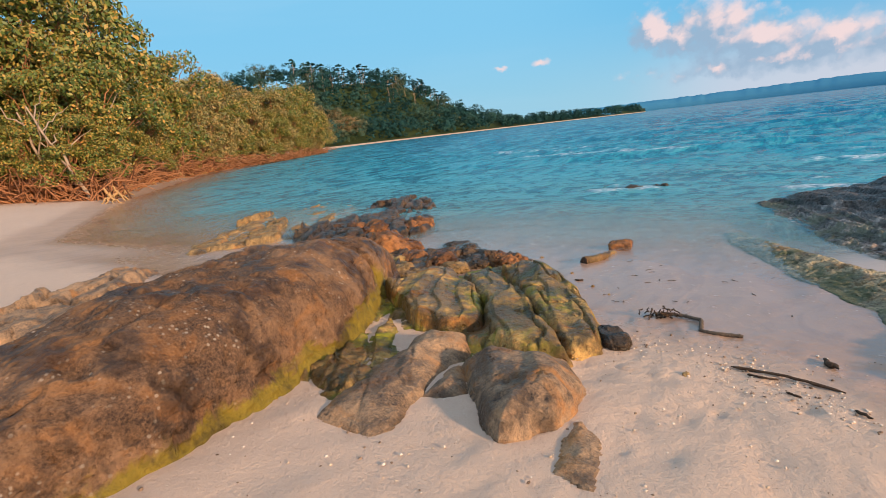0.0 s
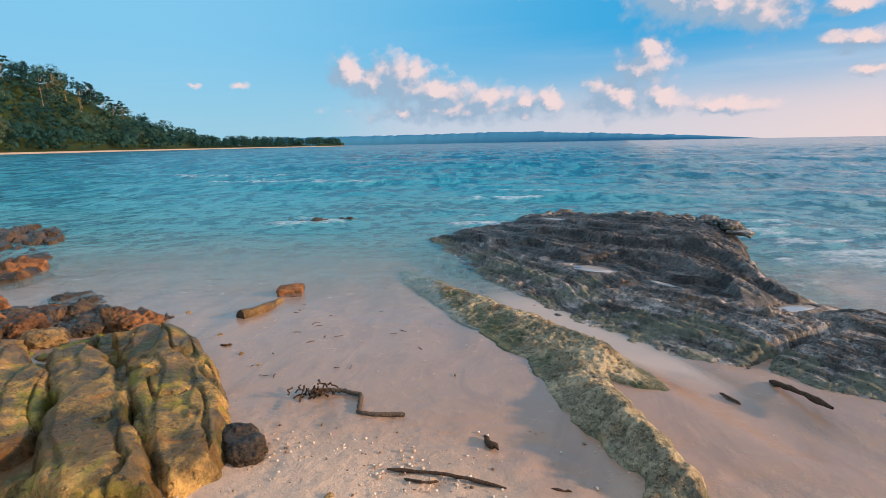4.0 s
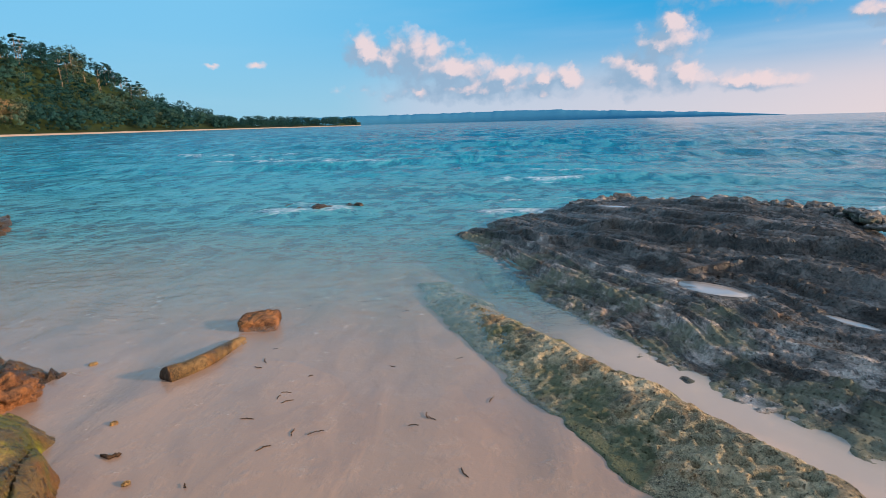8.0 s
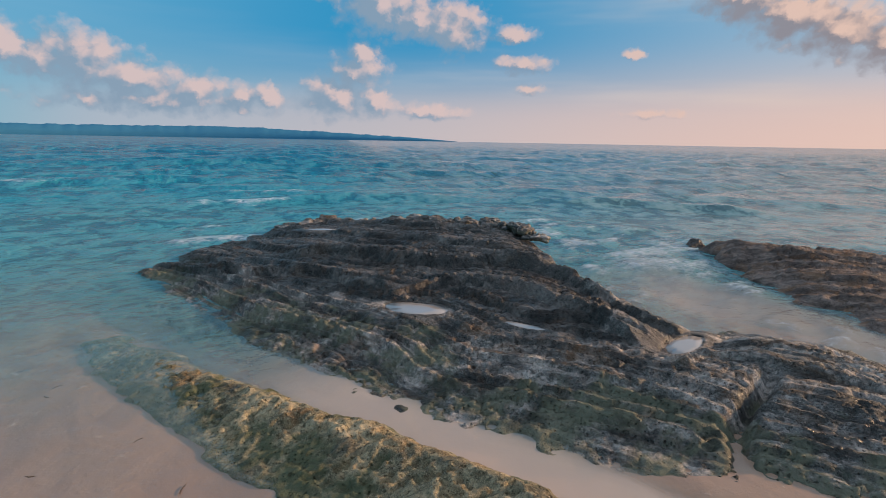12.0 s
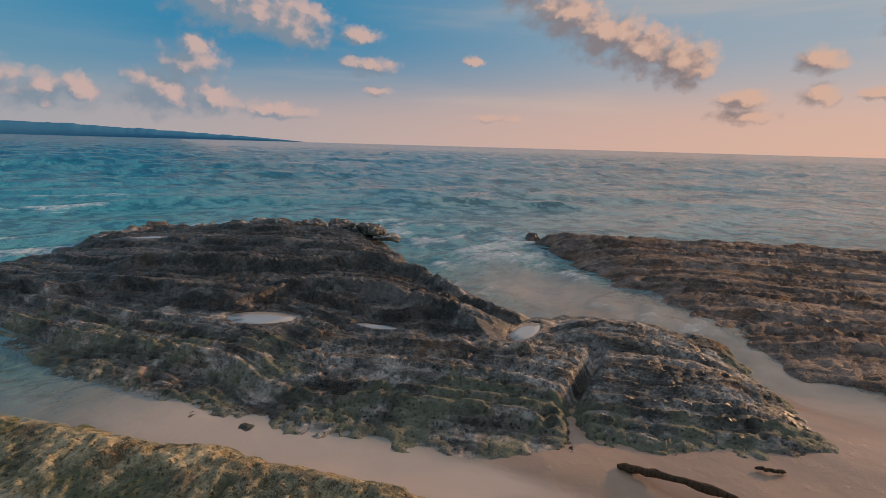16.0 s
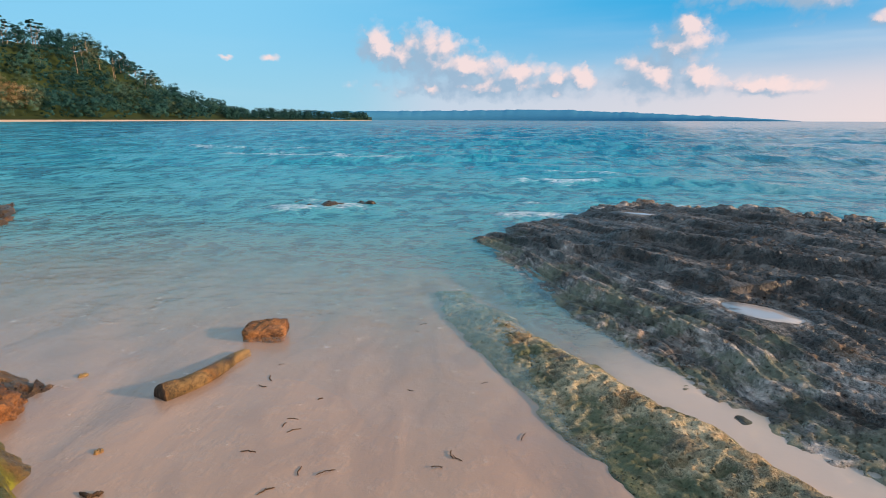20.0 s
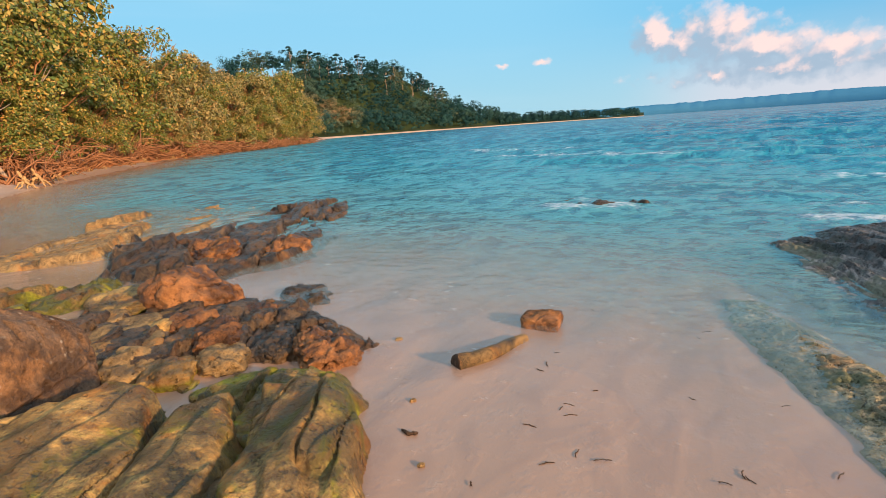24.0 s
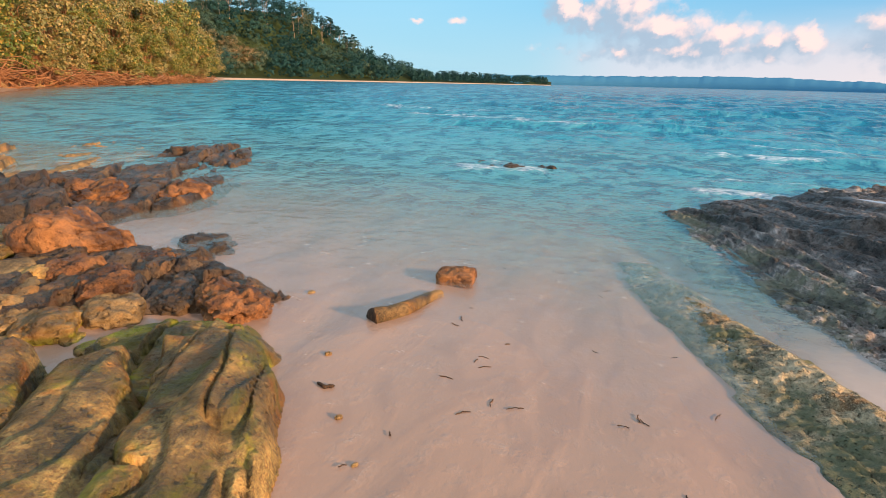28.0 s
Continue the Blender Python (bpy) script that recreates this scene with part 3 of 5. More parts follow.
def bed(x, y):
    """Height of the sand."""
    s = np.interp(x, SHORE_X, SHORE_Y) - y
    left = step(-x, 8.0, 30.0)
    land = 0.052 * np.minimum(s, 7.0) + 0.02 * np.clip(s - 7.0, 0, 80) + left * 0.03 * np.clip(s, 0, 30)
    sea = 0.042 * np.maximum(s, -40.0) + 0.012 * np.clip(s + 40, -200, 0)
    h = np.where(s > 0, land, sea)
    p = np.stack([x * 0.5, y * 0.5, 0 * x], -1).reshape(-1, 3)
    h = h + (0.018 * fbm(p, 3, 0.5, 5)).reshape(np.shape(h)) * step(s, -8.0, 1.0)
    # the scoured channel between the ridge and the reef
    cu, cv = 0.5 * x - 0.866 * y, 0.866 * x + 0.5 * y
    return h - 0.045 * np.exp(-((cv - channel_line(cu)) / 0.26) ** 4) * step(cu, -5.2, -3.6) * step(-cu, -1.4, 0.0) - 0.03 * np.exp(-((cv - gut_line(cu)) / 0.42) ** 4) * step(cu, 0.2, 0.9) * step(-cu, -3.0, -1.9)


def polar(cx, cy, r0, r1, rings, spokes):
    r = np.concatenate([[0.0], np.geomspace(r0, r1, rings - 1)])
    a = np.linspace(0, 2 * np.pi, spokes, endpoint=False)
    return (cx + r[:, None] * np.sin(a)[None]).ravel(), (cy + r[:, None] * np.cos(a)[None]).ravel(), grid_faces(rings, spokes, True)


def make_ground():
    x, y, f = polar(0.2, 1.0, 0.15, 4900.0, 300, 420)
    z = bed(x, y)
    s = np.interp(x, SHORE_X, SHORE_Y) - y
    near = step(-np.hypot(x, y - 1), -14.0, -5.0)
    p = np.stack([x, y, 0 * x], -1)
    z += near * step(s, 1.2, 2.8) * (0.012 * fbm(p * 3.0, 4, 0.6, 21) - 0.02 * pits(x, y, 0.42, 9) * (vnoise(p * 0.9, 4) > 0.15))
    z += near * step(-s, -2.2, 0.0) * 0.006 * np.sin(7.5 * (x * 0.93 + y * 0.3) + 4.0 * vnoise(p * 0.8, 31))
    far = np.hypot(x, y) > 300
    z = np.where(far & (s > 0), np.minimum(z, 1.5), z)
    wet = np.clip(1.0 - step(s + 0.25 * fbm(p * 0.7, 3, 0.5, 2), 1.9, 3.0), 0, 1) * (1 - 0.5 * step(-x, 9, 14) * step(s, 0.3, 1.2))
    me = mesh_of("ground", np.stack([x, y, z], -1), f, SAND, True, {"wet": wet})
    thing("ground", me, "pale pinkish beach sand, damp and smooth towards the sea", "sand", kind="structure")


STRIKE, ACROSS = np.array([0.5, -0.866]), np.array([0.866, 0.5])


def outline_distance(u, v, poly):
    """Signed distance to a closed outline, positive inside."""
    best, inside = np.full(u.shape, 1e9), np.zeros(u.shape, bool)
    n = len(poly)
    for i in range(n):
        (ax, ay), (bx, by) = poly[i], poly[(i + 1) % n]
        dx, dy = bx - ax, by - ay
        t = np.clip(((u - ax) * dx + (v - ay) * dy) / (dx * dx + dy * dy), 0, 1)
        best = np.minimum(best, np.hypot(u - ax - t * dx, v - ay - t * dy))
        cross = (ay > v) != (by > v)
        inside ^= cross & (u < dx * (v - ay) / (dy if abs(dy) > 1e-9 else 1e-9) + ax)
    return np.where(inside, best, -best)


MAIN = ((-6.95, 3.7), (-6.0, 3.66), (-4.8, 3.42), (-3.6, 3.28), (-1.66, 3.23), (-0.6, 3.44), (0.3, 3.64), (1.2, 3.88), (1.08, 4.35), (0.98, 4.75), (0.62, 5.65), (0.2, 5.95), (-0.75, 6.05),
        (-1.25, 5.7), (-2.0, 6.4), (-2.9, 7.6), (-4.1, 8.9), (-6.6, 9.5), (-8.3, 7.6), (-7.5, 5.2))

OUTER = ((-1.7, 10.3), (-1.2, 9.2), (-0.75, 8.5), (-0.2, 7.7), (0.5, 6.75), (0.66, 5.95), (0.9, 5.45), (1.1, 5.05), (1.9, 4.95), (4.0, 5.0), (7.5, 5.6), (8.0, 10.4), (4.5, 10.6), (1.9, 10.5), (0.5, 10.2))


def foam_lines(x, y):
    """Broken crests offshore and wash round the reefs."""
    p = np.stack([x, y, 0 * x], -1)
    out = np.zeros_like(x)
    for cx, cy, length, turn, width in ((-2.7, 10.9, 1.5, 12, 0.45), (0.6, 11.4, 1.7, -5, 0.3), (1.9, 15.2, 2.2, 0, 0.4), (-4.6, 23.5, 3.4, 3, 1.2), (-9.5, 26.0, 5.0, -6, 1.2), (-14.0, 30.0, 6.0, -10, 1.2), (7.2, 8.4, 2.2, -35, 0.9),
                                        (3.0, 18.0, 2.0, -8, 0.4), (6.9, 6.9, 1.6, -50, 0.5), (6.6, 5.2, 1.4, -55, 0.55), (7.6, 7.2, 1.2, -30, 0.4), (1.0, 10.2, 1.0, -30, 0.5)):
        a = radians(turn)
        u = (x - cx) * math.cos(a) + (y - cy) * math.sin(a)
        v = -(x - cx) * math.sin(a) + (y - cy) * math.cos(a) + 0.45 * vnoise(np.stack([x * 0.9, y * 0.9, 0 * x + cx], -1), 8)
        out = np.maximum(out, 1.35 * np.exp(-(u / length) ** 2 * 1.3 - (v / (1.7 * width)) ** 2 * 1.3))
    out = out * (0.55 + 0.9 * fbm(p * np.array([0.8, 2.2, 1]), 4, 0.6, 12))
    near = np.hypot(x - 4, y - 7) < 12
    u, v = x[near] * STRIKE[0] + y[near] * STRIKE[1], x[near] * ACROSS[0] + y[near] * ACROSS[1]
    e = np.maximum(outline_distance(u, v, MAIN), outline_distance(u, v, OUTER))
    wash = np.exp(-np.abs(e + 0.35) / 0.65) * step(v, 4.2, 6.0) * np.clip(0.42 + 1.15 * fbm(p[near] * np.array([1.4, 2.4, 1]), 4, 0.6, 14), 0, 1)
    out[near] = np.maximum(out[near], 1.1 * wash)
    return np.clip(out, 0, 1)


def make_water():
    x, y, f = polar(0.2, 1.0, 0.3, 4900.0, 420, 640)
    b = bed(x, y)
    d = np.maximum(SEA - b, 0)
    p = np.stack([x * 0.45, y * 1.1, 0 * x], -1)
    r = np.hypot(x, y)
    amp = np.clip(0.010 + 0.07 * d, 0, 0.15) * step(-r, -260, -60)
    z = amp * (0.8 * fbm(p * 1.3, 3, 0.5, 40) + 1.1 * fbm(p * np.array([0.22, 0.45, 1]), 3, 0.55, 43))
    foam = foam_lines(x, y)
    crest = np.zeros_like(x)
    rr, az = np.hypot(x - 0.4, y - 0.5), np.degrees(np.arctan2(x - 0.4, y - 0.5))
    for dist, tall, lo, hi in ((15.6, 0.34, 4, 66), (18.6, 0.22, 25, 80), (22.5, 0.36, -30, 14), (27.0, 0.32, 10, 85), (37.0, 0.45, -20, 50), (52.0, 0.5, 0, 85)):
        line = dist + 0.022 * dist * vnoise(np.stack([az * 0.13, az * 0 + dist, az * 0], -1), 5) + 0.008 * dist * vnoise(np.stack([az * 0.7, az * 0 + dist, az * 0], -1), 6)
        off = (rr - line) / (0.034 * dist)
        shape = np.where(off < 0, np.exp(-(off / 0.55) ** 2), np.exp(-(off / 1.3) ** 2))
        shape = shape * step(az, lo, lo + 14) * step(-az, -hi, -hi + 14)
        crest += 0.38 * tall * shape
        broken = step(vnoise(np.stack([az * 0.16, az * 0 + dist * 1.7, az * 0], -1), 15), 0.22, 0.5)
        if dist < 24:
            foam = np.maximum(foam, 0.5 * broken * np.exp(-((off + 0.25) / 0.5) ** 2) * step(az, lo, lo + 6) * step(-az, -hi, -hi + 6))
    z += crest
    d = d * (1 - 0.45 * np.clip(crest / 0.3, 0, 1) * step(-rr, -24, -14))
    z += foam * 0.05
    cu, cv = 0.5 * x - 0.866 * y, 0.866 * x + 0.5 * y
    # where pale reflected sky is painted: along the channel and the gut
    sky_sheen = np.exp(-((cv - channel_line(cu)) / 0.32) ** 4) * step(cu, -4.4, -2.6)
    sky_sheen = np.maximum(sky_sheen, 0.7 * np.exp(-((cv - gut_line(cu)) / 0.75) ** 4) * step(cu, -2.6, -1.2) * step(-cu, -2.6, -1.9))
    z = np.where(b > SEA + 0.03, -0.03, z + SEA)
    v = np.stack([x, y, z], -1)
    keep = b < SEA + 0.06
    v, f, used = trimmed(v, f, keep)
    me = mesh_of("water", v, f, WATER, True, {"depth": d[used], "foam": foam[used], "sky_sheen": sky_sheen[used]})
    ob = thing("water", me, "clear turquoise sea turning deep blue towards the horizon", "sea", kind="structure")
    ob.visible_shadow = False


make_ground()
make_water()

# ---- reefs ----
def reef_mesh(name, poly, cell, height, mat, seed, beds=True, rise=0.35, edge=0.15, crumb=0.007):
    """A shelf of tilted beds. poly: its outline along and across the strike."""
    pu, pv = np.array(poly).T
    us = np.concatenate([np.arange(pu.min() - 0.4, -4.6, cell * 1.5), np.arange(max(pu.min() - 0.4, -4.6), pu.max() + 0.4, cell)])
    vs = np.concatenate([np.arange(pv.min() - 0.4, min(5.3, pv.max() + 0.4), cell), np.arange(max(5.3, pv.min() - 0.4), pv.max() + 0.4, cell * 1.8)])
    u, v = (a.ravel() for a in np.meshgrid(us, vs, indexing="ij"))
    x, y = u * STRIKE[0] + v * ACROSS[0], u * STRIKE[1] + v * ACROSS[1]
    p = np.stack([x, y, 0 * x + seed], -1)
    e = outline_distance(u, v, poly) + edge * fbm(p * 2.6, 4, 0.6, seed)
    z = height(u, v) * (0.45 * step(e, -0.05, rise * 0.6) + 0.55 * step(e, -0.05, rise * 2.6))
    warp = v
    if beds:
        warp = v + 0.28 * fbm(np.stack([u * 0.35, v * 0.5, 0 * u], -1), 3, 0.5, seed + 2) + 0.022 * fbm(p * 2.5, 3, 0.5, seed + 5)
        for size, tall in ((0.86, 0.045), (0.37, 0.045), (0.15, 0.036), (0.075, 0.018)):
            ph = (warp / size + 0.37) % 1.0
            strong = 0.55 + 0.6 * vnoise(np.stack([u * 0.5, np.floor(warp / size) * 3.1, 0 * u], -1), seed + 8)
            z += tall * strong * (step(ph, 0.0, 0.06) * (1.0 - ph) * 1.35 - 0.4) * step(e, 0.05, 0.5)
    z += step(e, 0.0, 0.3) * (0.018 * fbm(p * 1.3, 4, 0.5, seed + 20) + crumb * fbm(p * 9.0, 4, 0.7, seed + 30) + crumb * 0.9 * fbm(p * 24.0, 2, 0.6, seed + 35) - 0.014 * step(-np.abs(fbm(p * 4.2, 3, 0.55, seed + 41)), -0.10, 0.0))
    ragged = np.maximum(step(vnoise(p * 1.1, seed + 33), -0.3, 0.4), step(-v, -4.5, -4.1) * 0.9)
    z -= step(e, -0.1, 0.15) * (0.034 * np.clip(2.6 * pits(x, y, 0.13, seed) - 0.6, 0, 1) * ragged * step(vnoise(p * 2.7, seed + 51), -0.1, 0.15) + 0.026 * np.clip(2.4 * pits(x + 3, y, 0.075, seed + 1) - 0.5, 0, 1) * step(vnoise(p * 3.3, seed + 52), -0.25, 0.05) + 0.02 * pits(x, y + 5, 0.34, seed + 2) * (1 - ragged))
    return u, v, x, y, z, e, grid_faces(len(us), len(vs)), warp


def reef_thing(name, made, mat, label, extra=None, lines=(), cuts=(), riding=False):
    u, v, x, y, z, e, f, warp = made
    base = np.minimum(bed(x, y), 0.02) - 0.10
    if riding:
        z = z + bed(x, y)
    floor = np.maximum(base, bed(x, y) + 0.012) if riding else base
    rise = step(e, -0.08, 0.05)
    z = base * (1 - rise) + np.maximum(z, floor) * rise
    if extra is not None:
        z = extra(u, v, z)
    w, f, used = trimmed(np.stack([x, y, z], -1), f, e > -0.12)
    p = w * np.array([1, 1, 0])
    moss = np.clip(1.0 - (w[:, 2] - 0.05) / 0.25, 0, 1)
    apron = 0 if riding else step(-v[used], -4.75, -4.0)
    moss = np.maximum(moss, apron)
    damp = 0.5 * step(v[used], 4.1, 4.8) * step(-u[used], 0.3, 1.5) + 0.4 * step(-u[used], 1.8, 4.5) * step(v[used], 3.9, 4.8) if not riding else np.zeros(len(w))
    which = np.zeros(len(u), int)
    for line in lines:
        which += v > np.interp(u, *line)
    for cut in cuts:
        which += 10 * (u > cut)
    return split(name, w, f, which[used], {"moss": moss, "damp": damp, "along": u[used], "across": warp[used]}, mat, label, "reef rock", "bed")


LEDGES = (((-6.5, -5.3, -4.6, -3.4, -3.1, -2.5, -1.75, -1.27, -0.85), (4.3, 4.5, 4.66, 4.68, 5.1, 5.2, 5.08, 4.8, 4.45)), ((-6.5, -3.7, -3.0, -2.3, -1.7, -1.0), (5.2, 5.5, 5.88, 5.95, 5.7, 5.3)),
          ((-8.0, -2.5), (6.7, 6.9)), ((-8.0, -3.5), (7.9, 8.2)))


def main_height(u, v):
    h = np.interp(v, (3.2, 3.6, 4.0, 4.5, 5.4, 6.5, 8.0, 9.5), (0.06, 0.085, 0.125, 0.21, 0.29, 0.30, 0.31, 0.36))
    h = h * np.interp(u, (-8.5, -7.0, -5.5, -3.8, -1.0, 0.5, 1.2), (0.55, 0.40, 0.70, 1.0, 1.05, 0.85, 0.55))
    crack = np.exp(-((u + 0.42 + 0.06 * np.sin(v * 5)) / 0.05) ** 2) * step(v, 3.5, 3.8) * step(-v, -4.9, -4.5)
    saddle = np.exp(-((u + 0.85) / 0.35) ** 2) * step(v, 4.4, 5.2)
    for line, (tall, lo, hi) in zip(LEDGES, ((0.12, -6.2, -0.8), (0.16, -5.6, -0.95), (0.10, -7.6, -2.8), (0.09, -7.6, -3.6))):
        dv = v - np.interp(u, *line) + 0.05 * np.sin(u * 3.1) + 0.025 * np.sin(u * 9.0)
        h = h + tall * step(dv, -0.03, 0.05) * np.exp(-np.maximum(dv, 0) / 0.38) * step(u, lo - 0.3, lo + 0.5) * step(-u, -hi - 0.05, -hi + 0.12)
    return h - 0.15 * crack - 0.16 * saddle


POOLS = ((2.36, 4.86, 0.62, 0.34, 132, 1.0), (2.62, 9.2, 0.55, 0.22, 120, 3.0), (2.95, 4.05, 0.36, 0.11, 150, 4.0), (3.96, 3.35, 0.56, 0.20, 73, 2.0))
POOL_LEVELS = []


def pool_cut(u, v, z):
    x, y = u * STRIKE[0] + v * ACROSS[0], u * STRIKE[1] + v * ACROSS[1]
    for cx, cy, long, wide, turn, seed in POOLS:
        a = radians(turn)
        lu, lv = (x - cx) * math.sin(a) + (y - cy) * math.cos(a), (x - cx) * math.cos(a) - (y - cy) * math.sin(a)
        d = np.hypot(lu / (long * 0.5), lv / (wide * 0.5))
        level = float(np.percentile(z[d < 1.25], 45))
        POOL_LEVELS.append(level)
        z = np.where(d < 1.25, np.minimum(z, level - 0.015 + 0.06 * (d - 0.9)), z)
        z = np.where((d >= 0.95) & (d < 1.9), np.maximum(z, level + 0.006 - 0.05 * np.maximum(d - 1.2, 0)), z)
        z = np.where((d >= 1.0) & (d < 3.0), np.minimum(z, level + 0.012 + 0.07 * (d - 1.0)), z)
    return z


reef_thing("reef_shelf", reef_mesh("reef_shelf", MAIN, 0.0128, main_height, REEF, 3, True, 0.35, 0.10, 0.0055), REEF, "dark pitted reef shelf of tilted beds, wet at the sea edge", pool_cut, LEDGES, (-0.42,))


def outer_height(u, v):
    return np.interp(v, (4.9, 5.6, 7.5, 8.6, 9.6, 10.4), (0.06, 0.10, 0.14, 0.20, 0.32, 0.36))


reef_thing("reef_shelf", reef_mesh("reef_shelf", OUTER, 0.024, outer_height, OUTERREEF, 17, True, 0.35, 0.12, 0.004), OUTERREEF, "low brown reef shelf beyond the wet channel", None, (((-2.0, 8.0), (6.6, 6.8)), ((-2.0, 8.0), (8.4, 8.6)), ((-2.0, 8.0), (9.4, 9.5))))

RIDGE = ((-5.4, 2.75), (-4.6, 2.5), (-3.3, 2.36), (-2.1, 2.22), (-1.4, 2.18), (-0.8, 1.96), (-0.12, 1.74), (0.35, 1.66), (0.52, 1.8), (0.42, 2.02), (0.0, 2.18), (-0.45, 2.36), (-0.75, 2.5),
         (-0.55, 2.6), (-0.35, 2.72), (-0.6, 2.94), (-1.2, 3.08), (-2.3, 3.09), (-3.4, 3.05), (-4.4, 3.08), (-5.2, 3.05))


def ridge_height(u, v):
    mid = np.interp(u, (-5.2, -3.5, -1.8, -1.2, -0.75, -0.3, 0.1, 0.5), (2.9, 2.88, 2.88, 2.8, 2.35, 2.1, 1.95, 1.83))
    tall = np.interp(u, (-5.2, -4.0, -2.5, -1.2, -0.8, -0.3, 0.3, 0.6), (0.05, 0.09, 0.13, 0.13, 0.10, 0.19, 0.19, 0.14))
    off = v - mid
    reach = np.interp(u, (-1.2, -0.4), (0.58, 0.34))
    return 0.008 + tall * np.where(off < 0, np.clip(1.08 + off / reach, 0.0, 1.0), np.clip(1.15 - off / 0.42, 0.1, 1.0))


reef_thing("algae_ridge", reef_mesh("algae_ridge", RIDGE, 0.0125, ridge_height, GREEN, 29, False, 0.10, 0.07, 0.011), GREEN, "narrow greenish pitted rock ridge rising from wet sand", None, (), (-2.9, -1.1), True)


def blocks(u, v, long, wide, seed):
    """Jointed bedrock: for each place the number of its block, and how far it is from the nearest joint."""
    w = 0.10 * fbm(np.stack([u * 1.1, v * 1.6, 0 * u], -1), 3, 0.5, seed)
    px, py = u / long + w * 2.0, v / wide + w * 2.5
    ix, iy = np.floor(px), np.floor(py)
    first, second, who, number = np.full(u.shape, 9.0), np.full(u.shape, 9.0), np.zeros(u.shape), np.zeros(u.shape, int)
    lu, lv = np.zeros(u.shape), np.zeros(u.shape)
    for a in (-1, 0, 1):
        for b in (-1, 0, 1):
            cx, cy = ix + a, iy + b
            ox, oy = 0.5 + 0.36 * _hash(cx, cy, cx * 0, seed), 0.5 + 0.36 * _hash(cx, cy, cx * 0, seed + 1)
            d = np.maximum(np.abs(px - cx - ox), np.abs(py - cy - oy)) * 0.6 + 0.4 * np.hypot(px - cx - ox, py - cy - oy)
            closer = d < first
            second = np.where(closer, first, np.minimum(second, d))
            who = np.where(closer, _hash(cx, cy, cx * 0, seed + 2), who)
            lu, lv = np.where(closer, (px - cx - ox) * long, lu), np.where(closer, (py - cy - oy) * wide, lv)
            number = np.where(closer, (cx * 512 + cy).astype(int), number)
            first = np.where(closer, d, first)
    return who, (second - first) * wide, number, lu, lv


def outcrop(label, poly, cell, height, mat, seed, long=1.3, wide=0.55, knobs=0.0):
    """Bedrock split by joints into slabs that dip across the strike."""
    pu, pv = np.array(poly).T
    us, vs = np.arange(pu.min() - 0.3, pu.max() + 0.3, cell), np.arange(pv.min() - 0.3, pv.max() + 0.3, cell)
    u, v = (a.ravel() for a in np.meshgrid(us, vs, indexing="ij"))
    x, y = u * STRIKE[0] + v * ACROSS[0], u * STRIKE[1] + v * ACROSS[1]
    p = np.stack([x, y, 0 * x + seed], -1)
    e = outline_distance(u, v, poly) + 0.13 * fbm(p * 1.9, 4, 0.55, seed)
    who, gap, number, lu, lv = blocks(u, v, long, wide, seed)
    small, crack, *_ = blocks(u + 3, v, long * 0.42, wide * 0.45, seed + 40)
    h = height(u, v)
    z = h * (0.85 + 0.26 * who) + 0.024 * small * step(crack, 0.0, 0.03) + lv * (0.09 + 0.10 * who) + lu * 0.06 * np.sin(who * 40)
    ph = (v / 0.27 + 0.8 * who + 0.25 * fbm(p * 1.2, 3, 0.5, seed + 3)) % 1.0
    z += 0.034 * (step(ph, 0.0, 0.12) * (1 - ph) * 1.3 - 0.4)
    z += 0.020 * fbm(p * 2.0, 3, 0.5, seed + 7) + 0.009 * fbm(p * 8.0, 4, 0.6, seed + 8)
    if knobs:
        z += knobs * np.maximum(fbm(p * 2.9, 4, 0.55, seed + 12), -0.5)
    z -= (0.42 * h + 0.03) * (1 - step(gap, 0.0, 0.03)) + 0.022 * (1 - step(crack, 0.0, 0.022))
    z -= 0.016 * pits(x, y, 0.13, seed) * (vnoise(p * 1.4, seed + 5) > 0.0)
    z *= step(e, -0.04, 0.16)
    ground = bed(x, y)
    z = np.where(e < -0.06, ground - 0.12, np.maximum(ground + z - 0.02, ground - 0.12))
    w, f, used = trimmed(np.stack([x, y, z], -1), grid_faces(len(us), len(vs)), e > -0.10)
    return split("rock_outcrop", w, f, number[used], {"moss": np.clip(1 - z[used] / 0.4, 0, 1), "along": u[used], "across": v[used] + 0.3 * who[used]}, mat, label, "rock", "slab")


outcrop("dark wet rock bed between the sandstone slabs", ((-0.15, -2.15), (-0.25, -1.75), (-0.75, -1.5), (-0.95, -1.0), (-1.2, -0.5), (-1.2, -0.12), (-2.2, -0.14), (-3.3, -0.2), (-3.72, -0.42), (-3.8, -0.9), (-3.6, -1.9), (-3.4, -2.9), (-2.0, -3.0), (-0.8, -2.8)),
        0.018, lambda u, v: 0.05 + 0.085 * step(v, -1.3, -0.6) + 0 * u, SLAB, 90, 0.9, 0.45)


